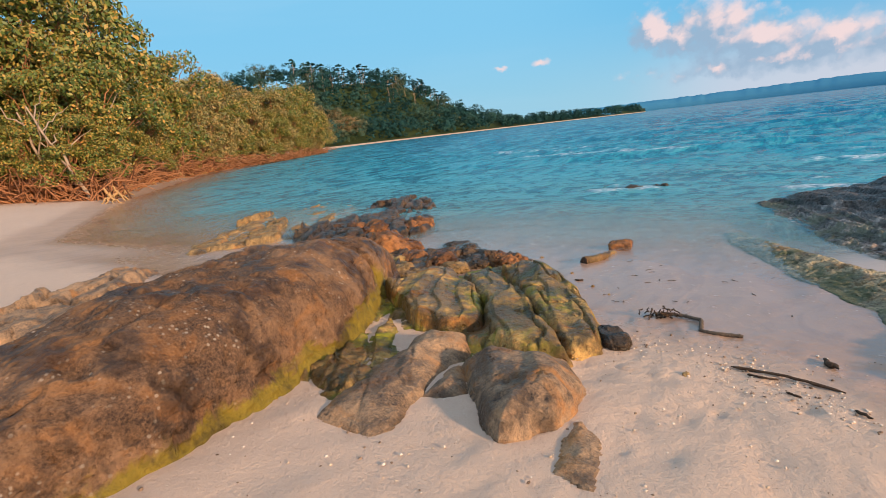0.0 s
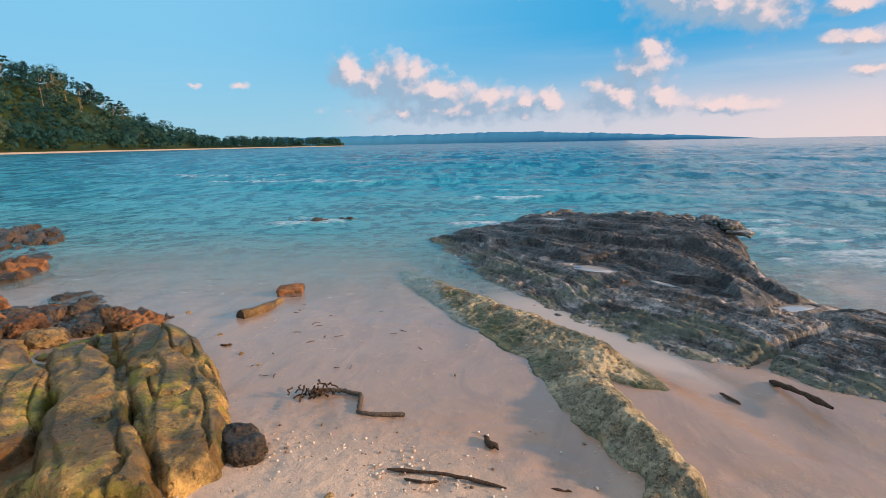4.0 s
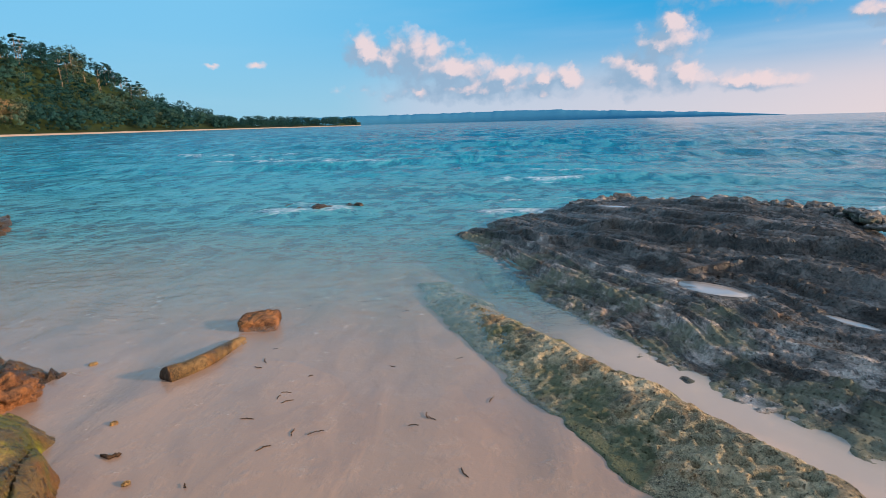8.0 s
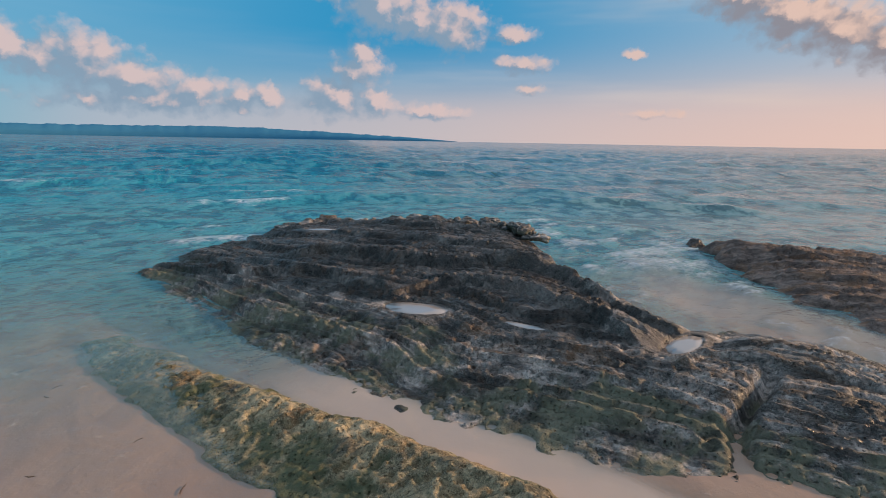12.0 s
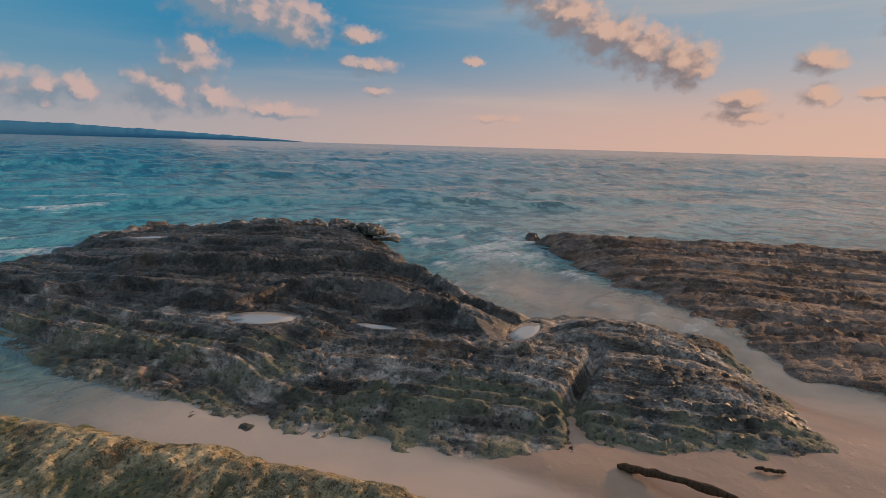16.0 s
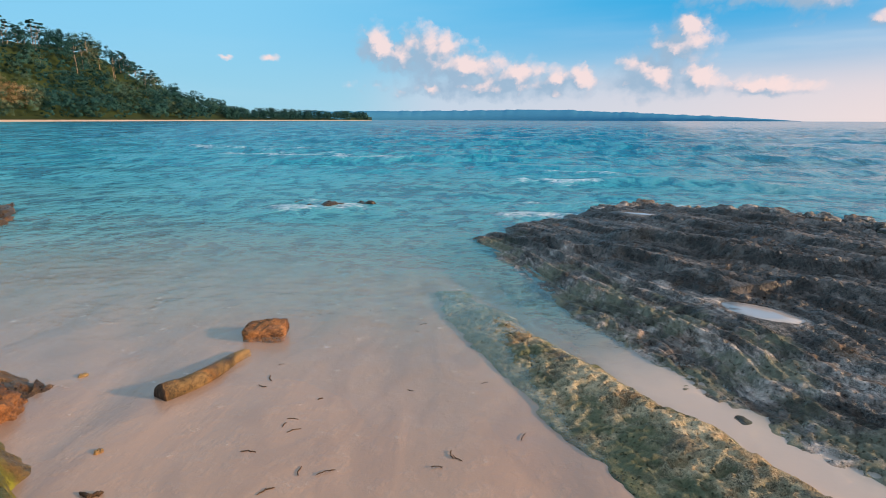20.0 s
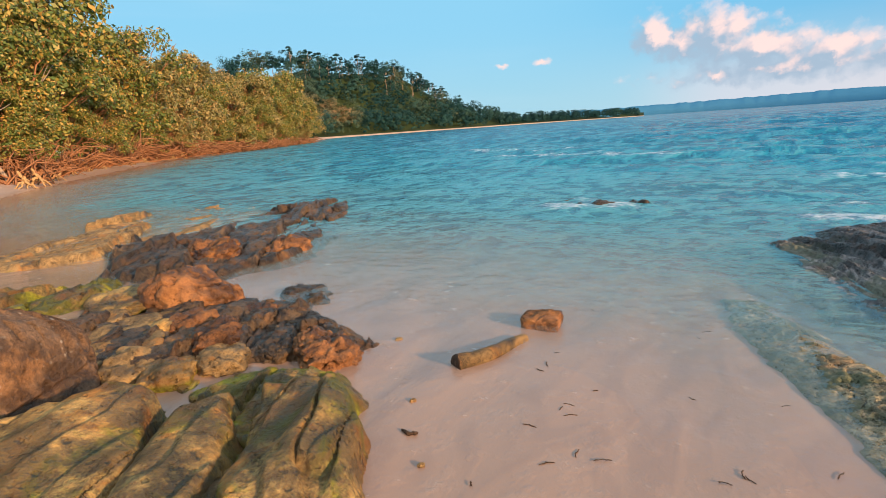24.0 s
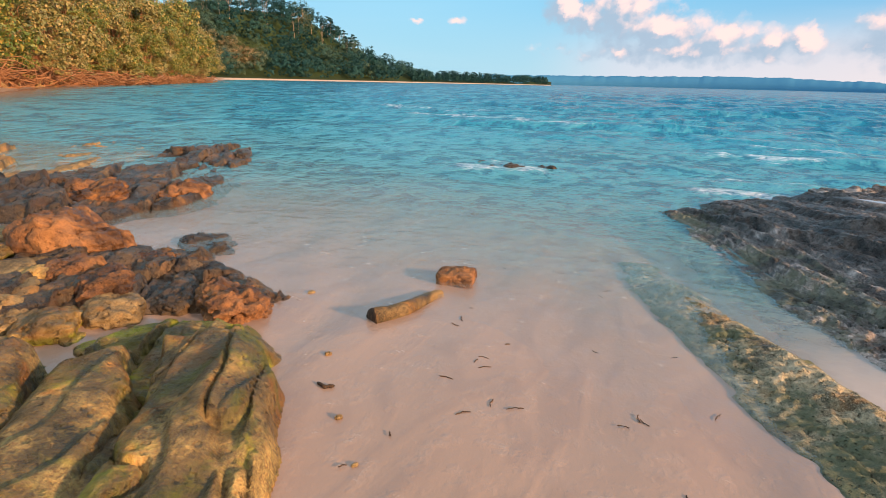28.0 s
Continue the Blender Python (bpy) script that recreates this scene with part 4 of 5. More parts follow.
def slab_rock(label, poly, tall, mat, seed, group="slabs beside the great boulder", dip=(0.0, 0.0), hollows=0.034, cell=0.013, edge=0.10, wall=0.78, crack=0.035, grow=0.04):
    """One slab of bedrock by its outline on the ground; dip: how fast its top falls towards +x and +y."""
    pts = np.array(poly)
    mid = pts.mean(0)
    xs, ys = np.arange(pts[:, 0].min() - 0.15, pts[:, 0].max() + 0.15, cell), np.arange(pts[:, 1].min() - 0.15, pts[:, 1].max() + 0.15, cell)
    x, y = (a.ravel() for a in np.meshgrid(xs, ys, indexing="ij"))
    p = np.stack([x, y, 0 * x + seed], -1)
    e = outline_distance(x, y, poly) + grow + 0.035 * fbm(p * 3.2, 4, 0.5, seed)
    u, v = x * STRIKE[0] + y * STRIKE[1], x * ACROSS[0] + y * ACROSS[1]
    top = tall - dip[0] * (x - mid[0]) - dip[1] * (y - mid[1])
    top = top + hollows * fbm(np.stack([u * 1.1, v * 3.2, 0 * u + seed], -1), 3, 0.5, seed + 4) + 0.005 * fbm(p * 7.0, 4, 0.55, seed + 6)
    top = top - crack * step(-np.abs(fbm(np.stack([u * 0.8, v * 2.3, 0 * u + seed], -1), 3, 0.5, seed + 9)), -0.05, 0.0)
    ph = (v / 0.21 + 0.5 * fbm(p * 1.1, 3, 0.5, seed + 15)) % 1.0
    top = top + (0.5 if wall > 0.6 else 0.12) * 0.035 * (step(ph, 0.0, 0.10) * (1 - ph) * 1.3 - 0.4)
    top = top - 0.022 * pits(x, y, 0.12, seed) * (vnoise(p * 2.2, seed + 5) > 0.35)
    z = np.maximum(top, 0.01) * (wall * step(e, -0.012, 0.045) + (1 - wall) * step(e, 0.0, edge))
    ground = bed(x, y)
    z = np.where(e < -0.012, ground - 0.08, ground + z)
    w, f, used = trimmed(np.stack([x, y, z], -1), grid_faces(len(xs), len(ys)), e > -0.04)
    me = mesh_of("rock_slab", w, f, mat, True, {"moss": np.full(len(w), 0.35), "along": u[used], "across": v[used]})
    return thing("rock_slab", me, label, "rock", group)


slab_rock("smooth tan sandstone slab with wet hollows, half buried in sand", ((-1.38, 0.0), (-1.06, -0.42), (-0.87, -0.64), (-0.69, -0.76), (-0.58, -0.66), (-0.56, -0.56), (-0.45, -0.54), (-0.38, -0.33), (-0.48, 0.04), (-0.70, 0.28), (-1.0, 0.27), (-1.26, 0.17)), 0.165, SMOOTH, 211, dip=(0.02, 0.03), hollows=0.05, edge=0.20, wall=0.5, crack=0.012, grow=0.0)
slab_rock("tan rock slab sloping down into the sand", ((-1.85, -1.05), (-1.41, -1.07), (-1.35, -0.83), (-1.43, -0.51), (-1.53, 0.0), (-1.44, 0.22), (-1.66, 0.53), (-2.09, 0.45), (-2.02, 0.08), (-2.04, -0.29), (-2.0, -0.67)), 0.14, SMOOTH, 213, dip=(0.0, -0.07), edge=0.24, wall=0.32, crack=0.012, grow=0.0)
slab_rock("low orange rock tongue beside the tan slab", ((-1.41, -0.50), (-1.24, -0.50), (-1.13, -0.36), (-1.42, 0.02), (-1.48, -0.14)), 0.09, SMOOTH, 214, dip=(0.0, -0.05), edge=0.24, wall=0.32, crack=0.012, grow=0.0)
slab_rock("small dark wedge of rock sunk in sand", ((-0.36, -0.95), (-0.12, -0.96), (-0.17, -0.67), (-0.35, -0.36), (-0.41, -0.42), (-0.33, -0.67)), 0.055, SMOOTH, 215, dip=(0.0, -0.05), edge=0.24, wall=0.32, crack=0.012, grow=0.0)
slab_rock("broad sandstone slab with yellow-green algae", ((-3.2, 1.3), (-3.1, 1.93), (-2.75, 2.03), (-2.3, 1.72), (-1.97, 1.28), (-1.71, 0.76), (-1.9, 0.58), (-2.26, 0.6), (-2.7, 0.95)), 0.20, SLAB, 216, dip=(0.06, 0.0), edge=0.10)
slab_rock("low wet sandstone slab with blue-grey hollows", ((-2.12, 1.5), (-2.57, 2.05), (-2.45, 2.3), (-2.1, 2.05), (-1.85, 1.8), (-1.32, 1.07), (-0.95, 0.68), (-0.76, 0.41), (-1.0, 0.31), (-1.35, 0.47), (-1.65, 0.82), (-1.85, 1.2)), 0.15, SLAB, 217, dip=(0.03, 0.0), edge=0.10, crack=0.05)
slab_rock("orange and olive sandstone slab at the sand's edge", ((-2.3, 2.42), (-2.2, 2.6), (-1.92, 2.7), (-1.5, 2.34), (-1.2, 1.95), (-0.8, 1.25), (-0.62, 0.7), (-0.76, 0.57), (-0.93, 0.73), (-1.42, 1.35), (-1.83, 1.9)), 0.20, SLAB, 218, dip=(0.06, 0.0), hollows=0.05, edge=0.14, wall=0.7, crack=0.05)
outcrop("wet knobbly rocks at the water's edge", ((-3.85, -0.35), (-4.35, -0.3), (-4.7, -0.7), (-5.1, -1.0), (-5.6, -1.3), (-5.75, -2.0), (-5.4, -2.7), (-4.8, -3.3), (-3.9, -3.1), (-3.8, -2.0), (-3.95, -1.1)),
        0.018, lambda u, v: 0.075 + 0.04 * step(-u, 3.9, 4.6), WETROCK, 95, 0.95, 0.42, 0.035)
outcrop("wet dark ledge of rock running out into the sea", ((-6.6, -2.6), (-7.4, -2.0), (-8.6, -2.0), (-10.5, -2.1), (-13.2, -2.3), (-14.4, -3.0), (-12.0, -4.2), (-10.4, -4.7), (-9.2, -4.9), (-8.0, -5.0), (-6.9, -4.6), (-6.5, -3.4)),
        0.03, lambda u, v: np.interp(-u, (6.9, 8.0, 10.0, 12.0, 14.0), (0.17, 0.24, 0.29, 0.35, 0.38)), WETROCK, 101, 1.7, 0.5, 0.035)
outcrop("flat yellowish sandstone ledges beside the sand", ((-7.0, -6.9), (-8.3, -7.4), (-12.0, -7.7), (-14.2, -6.0), (-13.6, -4.9), (-11.0, -4.6), (-9.2, -4.9), (-8.0, -5.5)),
        0.035, lambda u, v: np.interp(-u, (7.0, 9.0, 12.0, 14.0), (0.11, 0.16, 0.23, 0.31)), PALE, 107, 2.2, 0.6)
outcrop("low orange sandstone ledge by the beach", ((-4.6, -4.4), (-5.2, -3.75), (-6.0, -3.5), (-6.5, -4.0), (-6.1, -5.5), (-5.0, -5.8), (-4.4, -5.1)),
        0.025, lambda u, v: 0.13 + 0 * u, SLAB, 111, 1.4, 0.5)
outcrop("grey rock ledge sunk in sand behind the great boulder", ((-1.4, -6.0), (-2.2, -5.6), (-4.2, -6.1), (-5.6, -6.6), (-5.5, -7.3), (-3.0, -7.0), (-1.6, -6.6)),
        0.03, lambda u, v: 0.16 + 0 * u, SMOOTH, 113, 1.6, 0.6)


def tide_pool(x, y, z, long, wide, turn, seed):
    """A shallow pool left on the reef."""
    a = np.linspace(0, 2 * np.pi, 48, endpoint=False)
    r = 1 + 0.14 * np.sin(a * 2 + seed) + 0.09 * np.sin(a * 3 + 2 * seed) + 0.05 * np.sin(a * 7)
    ring = np.stack([wide / 2 * r * np.cos(a), long / 2 * r * np.sin(a), 0 * a], -1)
    v = np.concatenate([ring * 0.001, ring * 0.5, ring, ring * 1.06 - np.array([0, 0, 0.03])])
    me = mesh_of("tide_pool", v, grid_faces(4, 48, True), POOL)
    thing("tide_pool", me, "still tide pool in a hollow of the reef", "water", "pools on the reef", m=pose(x, y, z, 0, 0, -turn))


for (px, py, long, wide, turn, seed), level in zip(POOLS, POOL_LEVELS):
    tide_pool(px, py, level, long, wide, turn, seed)

# ---- rocks on the beach ----
def sand_at(x, y):
    return float(bed(np.array([float(x)]), np.array([float(y)]))[0])


def cube_sphere(n):
    """Verts on a unit cube's six faces, and quads."""
    t = np.linspace(-1, 1, n)
    t = np.tan(t * np.pi / 4)
    a, b = (g.ravel() for g in np.meshgrid(t, t, indexing="ij"))
    one = np.ones_like(a)
    sides = [(a, b, one), (b, a, -one), (one, a, b), (-one, b, a), (b, one, a), (a, -one, b)]
    v = np.concatenate([np.stack(s, -1) for s in sides])
    f = np.concatenate([grid_faces(n, n) + i * n * n for i in range(6)])
    key = np.round(v * 4096).astype(np.int64)
    _, first, back = np.unique(key, axis=0, return_index=True, return_inverse=True)
    return v[first], back.ravel()[f]


CUBES = {n: cube_sphere(n) for n in (14, 24, 40, 150)}


def rock_mesh(name, half, n, mat, seed, square=3.0, rough=0.12, layers=0.0, shape=None, pit=0.0, foot=None):
    v, f = CUBES[n]
    r = (np.abs(v) ** square).sum(1) ** (1 / square)
    q = v / r[:, None]
    w = q * np.array(half)
    size = min(half[0], half[1])
    p = w / size
    normal = q / np.linalg.norm(q, axis=1)[:, None]
    bulge = fbm(p * 0.9 + seed * 3.7, 3, 0.5, seed) * rough * 1.2 + fbm(p * 3.1 + seed, 4, 0.55, seed + 4) * rough * 0.42
    crease = np.abs(fbm(p * 1.6 + seed * 1.3, 3, 0.5, seed + 9))
    bulge -= rough * 0.55 * step(-crease, -0.14, 0.0)
    w = w + normal * (bulge * size)[:, None]
    if layers:
        ph = (w[:, 2] / layers + 0.25 * vnoise(w * 1.7, seed + 2)) % 1.0
        w[:, :2] *= (1 + 0.07 * (step(ph, 0, 0.3) - step(ph, 0.75, 1.0)))[:, None]
    if pit:
        w = w - normal * (pit * pits(w[:, 0] + w[:, 2], w[:, 1] + w[:, 2] * 0.7, 0.16, seed) * (vnoise(w * 2.3, seed) > 0.1))[:, None]
    if shape is not None:
        w = shape(w)
    low = np.clip(1.0 - (w[:, 2] + half[2] * 0.05) / (half[2] * 0.75), 0, 1)
    if foot:
        low = np.clip(1.0 - (w[:, 2] - foot[0]) / (foot[1] * (1 + 0.9 * step(w[:, 1], 0.2, 2.2))), 0, 1) * step(w[:, 0], -0.2, 0.4) * step(-w[:, 1], -2.6, -1.8)
    return mesh_of(name, w, f, mat, True, {"moss": low, "along": w[:, 1], "across": w[:, 2] * 1.5 + w[:, 0] * 0.4})


def rock(name, label, x, y, long, wide, tall, turn, mat, seed, n=24, square=3.0, rough=0.14, layers=0.0, tilt=(0, 0), sink=0.35, group="", pit=0.0, category="rock"):
    """tall: how far it stands out of the sand. turn: degrees clockwise of its long side from +y."""
    half = (wide / 2, long / 2, tall / (2 - 2 * sink))
    ground = float(bed(np.array([x]), np.array([y]))[0])
    me = rock_mesh(name, half, n, mat, seed, square, rough, layers, None, pit)
    m = pose(x, y, ground + tall - half[2], tilt[0], tilt[1], -turn)
    return thing(name, me, label, category, group, m=m)


def whale_shape(w):
    """The great boulder: tapered far end, drooping near end, a top that falls away to the back and a spreading foot."""
    t = w[:, 1] / 3.0
    w = w.copy()
    w[:, 2] *= 1 - 0.12 * step(t, 0.45, 1.0) - 0.34 * step(-t, 0.05, 1.0)
    w[:, 0] *= 1 - 0.40 * step(t, 0.1, 1.0) - 0.2 * step(-t, 0.3, 1.0)
    back = np.clip(-w[:, 0] - 0.15, 0, 2)
    w[:, 2] -= np.where(w[:, 2] > -0.1, 0.55 * back * step(-t, -0.2, 0.6), 0)
    crack = np.exp(-((w[:, 1] - 1.75 - 0.1 * np.sin(w[:, 2] * 6)) / 0.05) ** 2) * step(w[:, 0], 0.0, 0.4)
    w[:, 0] -= crack * 0.12
    # honeycombed pits in patches, a few deep, and fine weathering
    side = w[:, 2] * 0.8 + w[:, 0] * 0.6
    patch = step(vnoise(w * 1.3, 33), 0.05, 0.35)
    holes = 0.030 * np.clip(1.8 * pits(w[:, 1], side, 0.085, 5) - 0.4, 0, 1) * patch + 0.045 * np.clip(1.6 * pits(w[:, 1] + 7, side, 0.30, 8) - 0.9, 0, 1)
    w[:, 0] -= np.where(w[:, 0] > -0.3, holes, 0)
    w[:, 2] += np.where(w[:, 2] > 0.3, 0.012 * fbm(w * 7.0, 4, 0.6, 91) - holes * 0.7, 0)
    foot = step(-w[:, 2], -0.25, 0.25)
    w[:, 0] += np.where(w[:, 0] > 0, foot * 0.14, 0)
    return w


boulder = thing("boulder", rock_mesh("boulder", (1.03, 2.95, 0.84), 150, BOULDER, 51, 3.0, 0.055, 0.0, whale_shape, 0.035, (0.04, 0.42)), "huge rounded brown sandstone boulder with a yellow-green algae foot", "boulder", m=pose(-3.50, -0.75, 0.18, -1.0, 2, 11))

ROCKS = (
    # label, x, y, long, wide, tall, turn, material, cells, square, rough, layers, tilt
    ("dark wet stone at the foot of the slab", -0.57, 0.98, 0.40, 0.20, 0.10, 140, WETROCK, 24, 2.4, 0.18, 0, (0, 0)),
    ("knobbly orange-brown rock with a dark cap", -2.60, 3.22, 0.52, 0.40, 0.21, 120, BROWN, 40, 2.8, 0.24, 0.12, (0, 0)),
    ("rounded brown boulder leaning on flat rocks", -4.95, 3.60, 0.95, 0.62, 0.40, 60, BROWN, 40, 2.7, 0.16, 0, (-8, 0)),
    ("small orange-brown rock among wet ones", -3.55, 2.95, 0.55, 0.35, 0.22, 130, BROWN, 24, 2.7, 0.22, 0, (5, 0)),
    ("low wet rock at the water's edge", -4.05, 4.35, 0.75, 0.38, 0.05, 110, WETROCK, 24, 2.6, 0.24, 0, (0, 0)),
    ("yellowish flat sandstone slab", -4.35, 2.55, 1.05, 0.60, 0.11, 120, PALE, 24, 5.0, 0.10, 0.08, (0, 5)),
    ("small yellowish rock on wet sand", -3.75, 2.35, 0.55, 0.32, 0.13, 110, PALE, 24, 2.8, 0.16, 0, (0, 0)),
    ("small brown rock on wet sand", -4.15, 3.1, 0.40, 0.34, 0.20, 100, BROWN, 24, 2.6, 0.18, 0, (0, 0)),
    ("brown craggy rock on the ledge", -6.9, 5.1, 1.3, 0.60, 0.36, 118, BROWN, 40, 2.8, 0.22, 0.12, (0, 0)),
    ("brown craggy rock beside the water", -6.1, 5.75, 0.80, 0.60, 0.32, 125, BROWN, 24, 2.6, 0.24, 0.10, (0, 0)),
    ("grey rounded rock behind the great boulder", -6.2, -0.95, 1.5, 0.85, 0.26, 70, SMOOTH, 40, 2.8, 0.12, 0, (0, 0)),
    ("small yellowish rock among wet ones", -3.2, 2.75, 0.42, 0.30, 0.12, 120, PALE, 24, 3.4, 0.16, 0, (4, 0)),
    ("dark wet stone between orange rocks", -3.0, 3.05, 0.36, 0.26, 0.12, 100, WETROCK, 24, 2.6, 0.22, 0, (0, 0)),
    ("low brown rock beside the round boulder", -3.9, 3.55, 0.52, 0.32, 0.12, 130, BROWN, 24, 3.2, 0.18, 0, (0, 4)),
    ("low algae-stained sandstone rock", -4.5, 3.05, 0.62, 0.40, 0.13, 120, SLAB, 24, 4.0, 0.14, 0, (4, 4)),
    ("flat orange sandstone slab beside the round boulder", -5.6, 3.15, 0.95, 0.50, 0.13, 115, SLAB, 24, 4.5, 0.14, 0.08, (0, 5)),
    ("low algae-stained rock in wet sand", -3.35, 2.42, 0.52, 0.32, 0.10, 125, SLAB, 24, 3.6, 0.16, 0, (5, 0)),
    ("flat yellowish rock in wet sand", -4.95, 2.65, 0.82, 0.42, 0.11, 118, PALE, 24, 4.2, 0.14, 0, (0, 4)),
    ("dark wet rock at the water's edge", -3.4, 3.65, 0.52, 0.30, 0.12, 110, WETROCK, 24, 2.8, 0.22, 0, (0, 0)),
    ("dark rock awash beyond the reef", 7.0, 6.95, 0.60, 0.35, 0.14, 100, WETROCK, 24, 2.4, 0.26, 0, (0, 0)),
    ("dark rock awash beyond the reef", 6.65, 7.2, 0.32, 0.22, 0.14, 80, WETROCK, 24, 2.4, 0.26, 0, (0, 0)),
    ("dark rock awash in the shallow bay", -2.9, 10.7, 1.3, 0.55, 0.40, 80, WETROCK, 24, 2.6, 0.26, 0, (0, 0)),
    ("low dark rock awash in the shallow bay", -2.2, 11.3, 0.9, 0.40, 0.42, 100, WETROCK, 24, 2.6, 0.28, 0, (0, 0)),
    ("small dark rock awash in the shallow bay", -3.6, 11.2, 0.7, 0.35, 0.41, 70, WETROCK, 24, 2.4, 0.28, 0, (0, 0)),
    ("dark rock awash off the reef", 3.3, 12.6, 0.8, 0.4, 0.50, 95, WETROCK, 24, 2.4, 0.26, 0, (0, 0)),
)
for i, (label, x, y, long, wide, tall, turn, mat, n, square, rough, layers, tilt) in enumerate(ROCKS):
    rock("rock", label, x, y, long * 1.08, wide * 1.12, tall * 0.82, turn, mat, 60 + i, n, square, rough, layers, tilt, group="rocks on the beach", pit=0.012)

rng_rim = np.random.default_rng(71)
for n in range(30):
    s_rim = (n + rng_rim.random()) / 30
    rim_x = float(np.interp(s_rim, (0, 0.2, 0.5, 0.75, 1.0), (2.2, 3.0, 4.7, 5.5, 5.3))) + rng_rim.normal() * 0.10
    rim_y = float(np.interp(s_rim, (0, 0.2, 0.5, 0.75, 1.0), (10.2, 10.55, 10.0, 8.7, 7.1))) + rng_rim.normal() * 0.10
    size = rng_rim.uniform(0.20, 0.50)
    high = rng_rim.uniform(0.05, 0.09)
    ru, rv_ = rim_x * STRIKE[0] + rim_y * STRIKE[1], rim_x * ACROSS[0] + rim_y * ACROSS[1]
    rest = float(main_height(np.array([ru]), np.array([rv_]))[0])
    me = rock_mesh("reef_boulder", (size * 0.38, size * 0.6, high), 14, REEF, 800 + n, 2.3, 0.36)
    thing("reef_boulder", me, "dark wet boulder on the seaward rim of the reef", "rock", "boulders on the reef rim", m=pose(rim_x, rim_y, rest - 0.055, rng_rim.normal() * 8, rng_rim.normal() * 8, rng_rim.uniform(0, 180)))
rock("stone_block", "squarish brown stone standing in shallow water", -1.47, 4.55, 0.32, 0.23, 0.105, 80, BROWN, 201, 40, 7.0, 0.10, 0, (0, 6), 0.25, category="stone")


def make_log():
    """A short log: its sawn end stands out of the sand, the rest thins and sinks under water."""
    t = np.linspace(0, 1, 24)
    x, y = -1.65 + 0.22 * t + 0.03 * np.sin(t * 5), 3.50 + 0.70 * t
    line = np.stack([x - x[0], y - y[0], 0.026 - 0.058 * t], -1)
    v, f = tube(line, 0.064 - 0.020 * t, 18)
    v = v + 0.006 * fbm(v * np.array([22.0, 5.0, 22.0]), 3, 0.55, 77)[:, None]
    attrs = {"moss": np.full(len(v), 0.35), "along": v[:, 1], "across": v[:, 0] * 2}
    log = thing("log", mesh_of("log", v, f, LOGWOOD, True, attrs), "short wet log with a dark sawn end, half under water", "log", m=pose(x[0], y[0], sand_at(x[0], y[0])))
    rim = v[:18]
    mid = rim.mean(0)
    out = np.array([-0.30, -0.95, 0.0]) * 0.006
    cap = np.concatenate([mid + (rim - mid) * 0.02 + out, mid + (rim - mid) * 0.94 + out, rim])
    part("sawn_end", mesh_of("sawn_end", cap, grid_faces(3, 18, True), DRIFT), log, "dark sawn end of the log")


make_log()

# ---- coast beyond the bay ----
AZ = (-95.0, -85.0, -80.0, -70.0, -60.0, -51.6, -46.5, -45.5, -37.0, -30.0, -22.0, -13.0)
SHORE_R = (60.0, 45.0, 38.0, 34.5, 71.0, 105.0, 150.0, 335.0, 420.0, 520.0, 700.0, 925.0)


def make_hill():
    """The wooded headland across the bay, with its strip of beach."""
    az = np.linspace(-75.0, -12.6, 260)
    shore = np.interp(az, (-75, -60, -46, -37, -30, -22, -13), (300, 310, 335, 420, 520, 700, 925))
    top_el = np.interp(az, (-75, -60, -51, -48, -45, -43.5, -40, -37.7, -35, -33, -30.8, -28, -26, -24, -20, -14, -12.6), (7.8, 7.9, 8.0, 8.2, 7.6, 7.2, 7.1, 6.7, 5.2, 3.9, 2.6, 1.8, 1.4, 0.9, 0.8, 0.6, 0.0))
    back = np.concatenate([[0, 4, 9], np.linspace(12, 260, 40)])
    a, t = np.meshgrid(np.radians(az), back, indexing="ij")
    r = shore[:, None] + t
    ridge = np.maximum(np.tan(np.radians(top_el))[:, None] * (shore[:, None] + 130) - 13, 1.0)
    h = -0.6 + 2.0 * step(t, 0, 9) + ridge * step(t, 8, 130) * (1 - 0.3 * step(t, 150, 260))
    p = np.stack([r * np.sin(a), r * np.cos(a), h], -1).reshape(-1, 3)
    p[:, 2] += fbm(p * np.array([0.02, 0.02, 0]), 4, 0.5, 77) * 5.0 * step(t.ravel(), 12, 60)
    faces = grid_faces(len(az), len(back))
    hill = mesh_of("headland", p, faces, FOREST_FLOOR)
    thing("headland", hill, "wooded headland rising behind the bay", "hill", kind="structure")
    strip = np.stack([((shore[:, None] + np.array([[-2.0, 0.5, 3.5, 7.0]])) * f(a[:, :1])) for f in (np.sin, np.cos)] + [np.broadcast_to(np.array([[-0.4, 0.12, 0.6, 1.0]]), (len(az), 4))], -1).reshape(-1, 3)
    thing("far_beach", mesh_of("far_beach", strip, grid_faces(len(az), 4), SAND, True, {"wet": np.zeros(len(strip))}), "thin strip of pale sand along the bay", "beach", kind="structure")
    return az, shore, ridge.ravel()


def forest_floor_material():
    m, k = material("forest_floor")
    finish(k, k.mix(k.noise(k.at, 0.05, 4), (0.015, 0.035, 0.012), (0.05, 0.07, 0.02)), 0.95, None, 0.2)
    return m


FOREST_FLOOR = forest_floor_material()


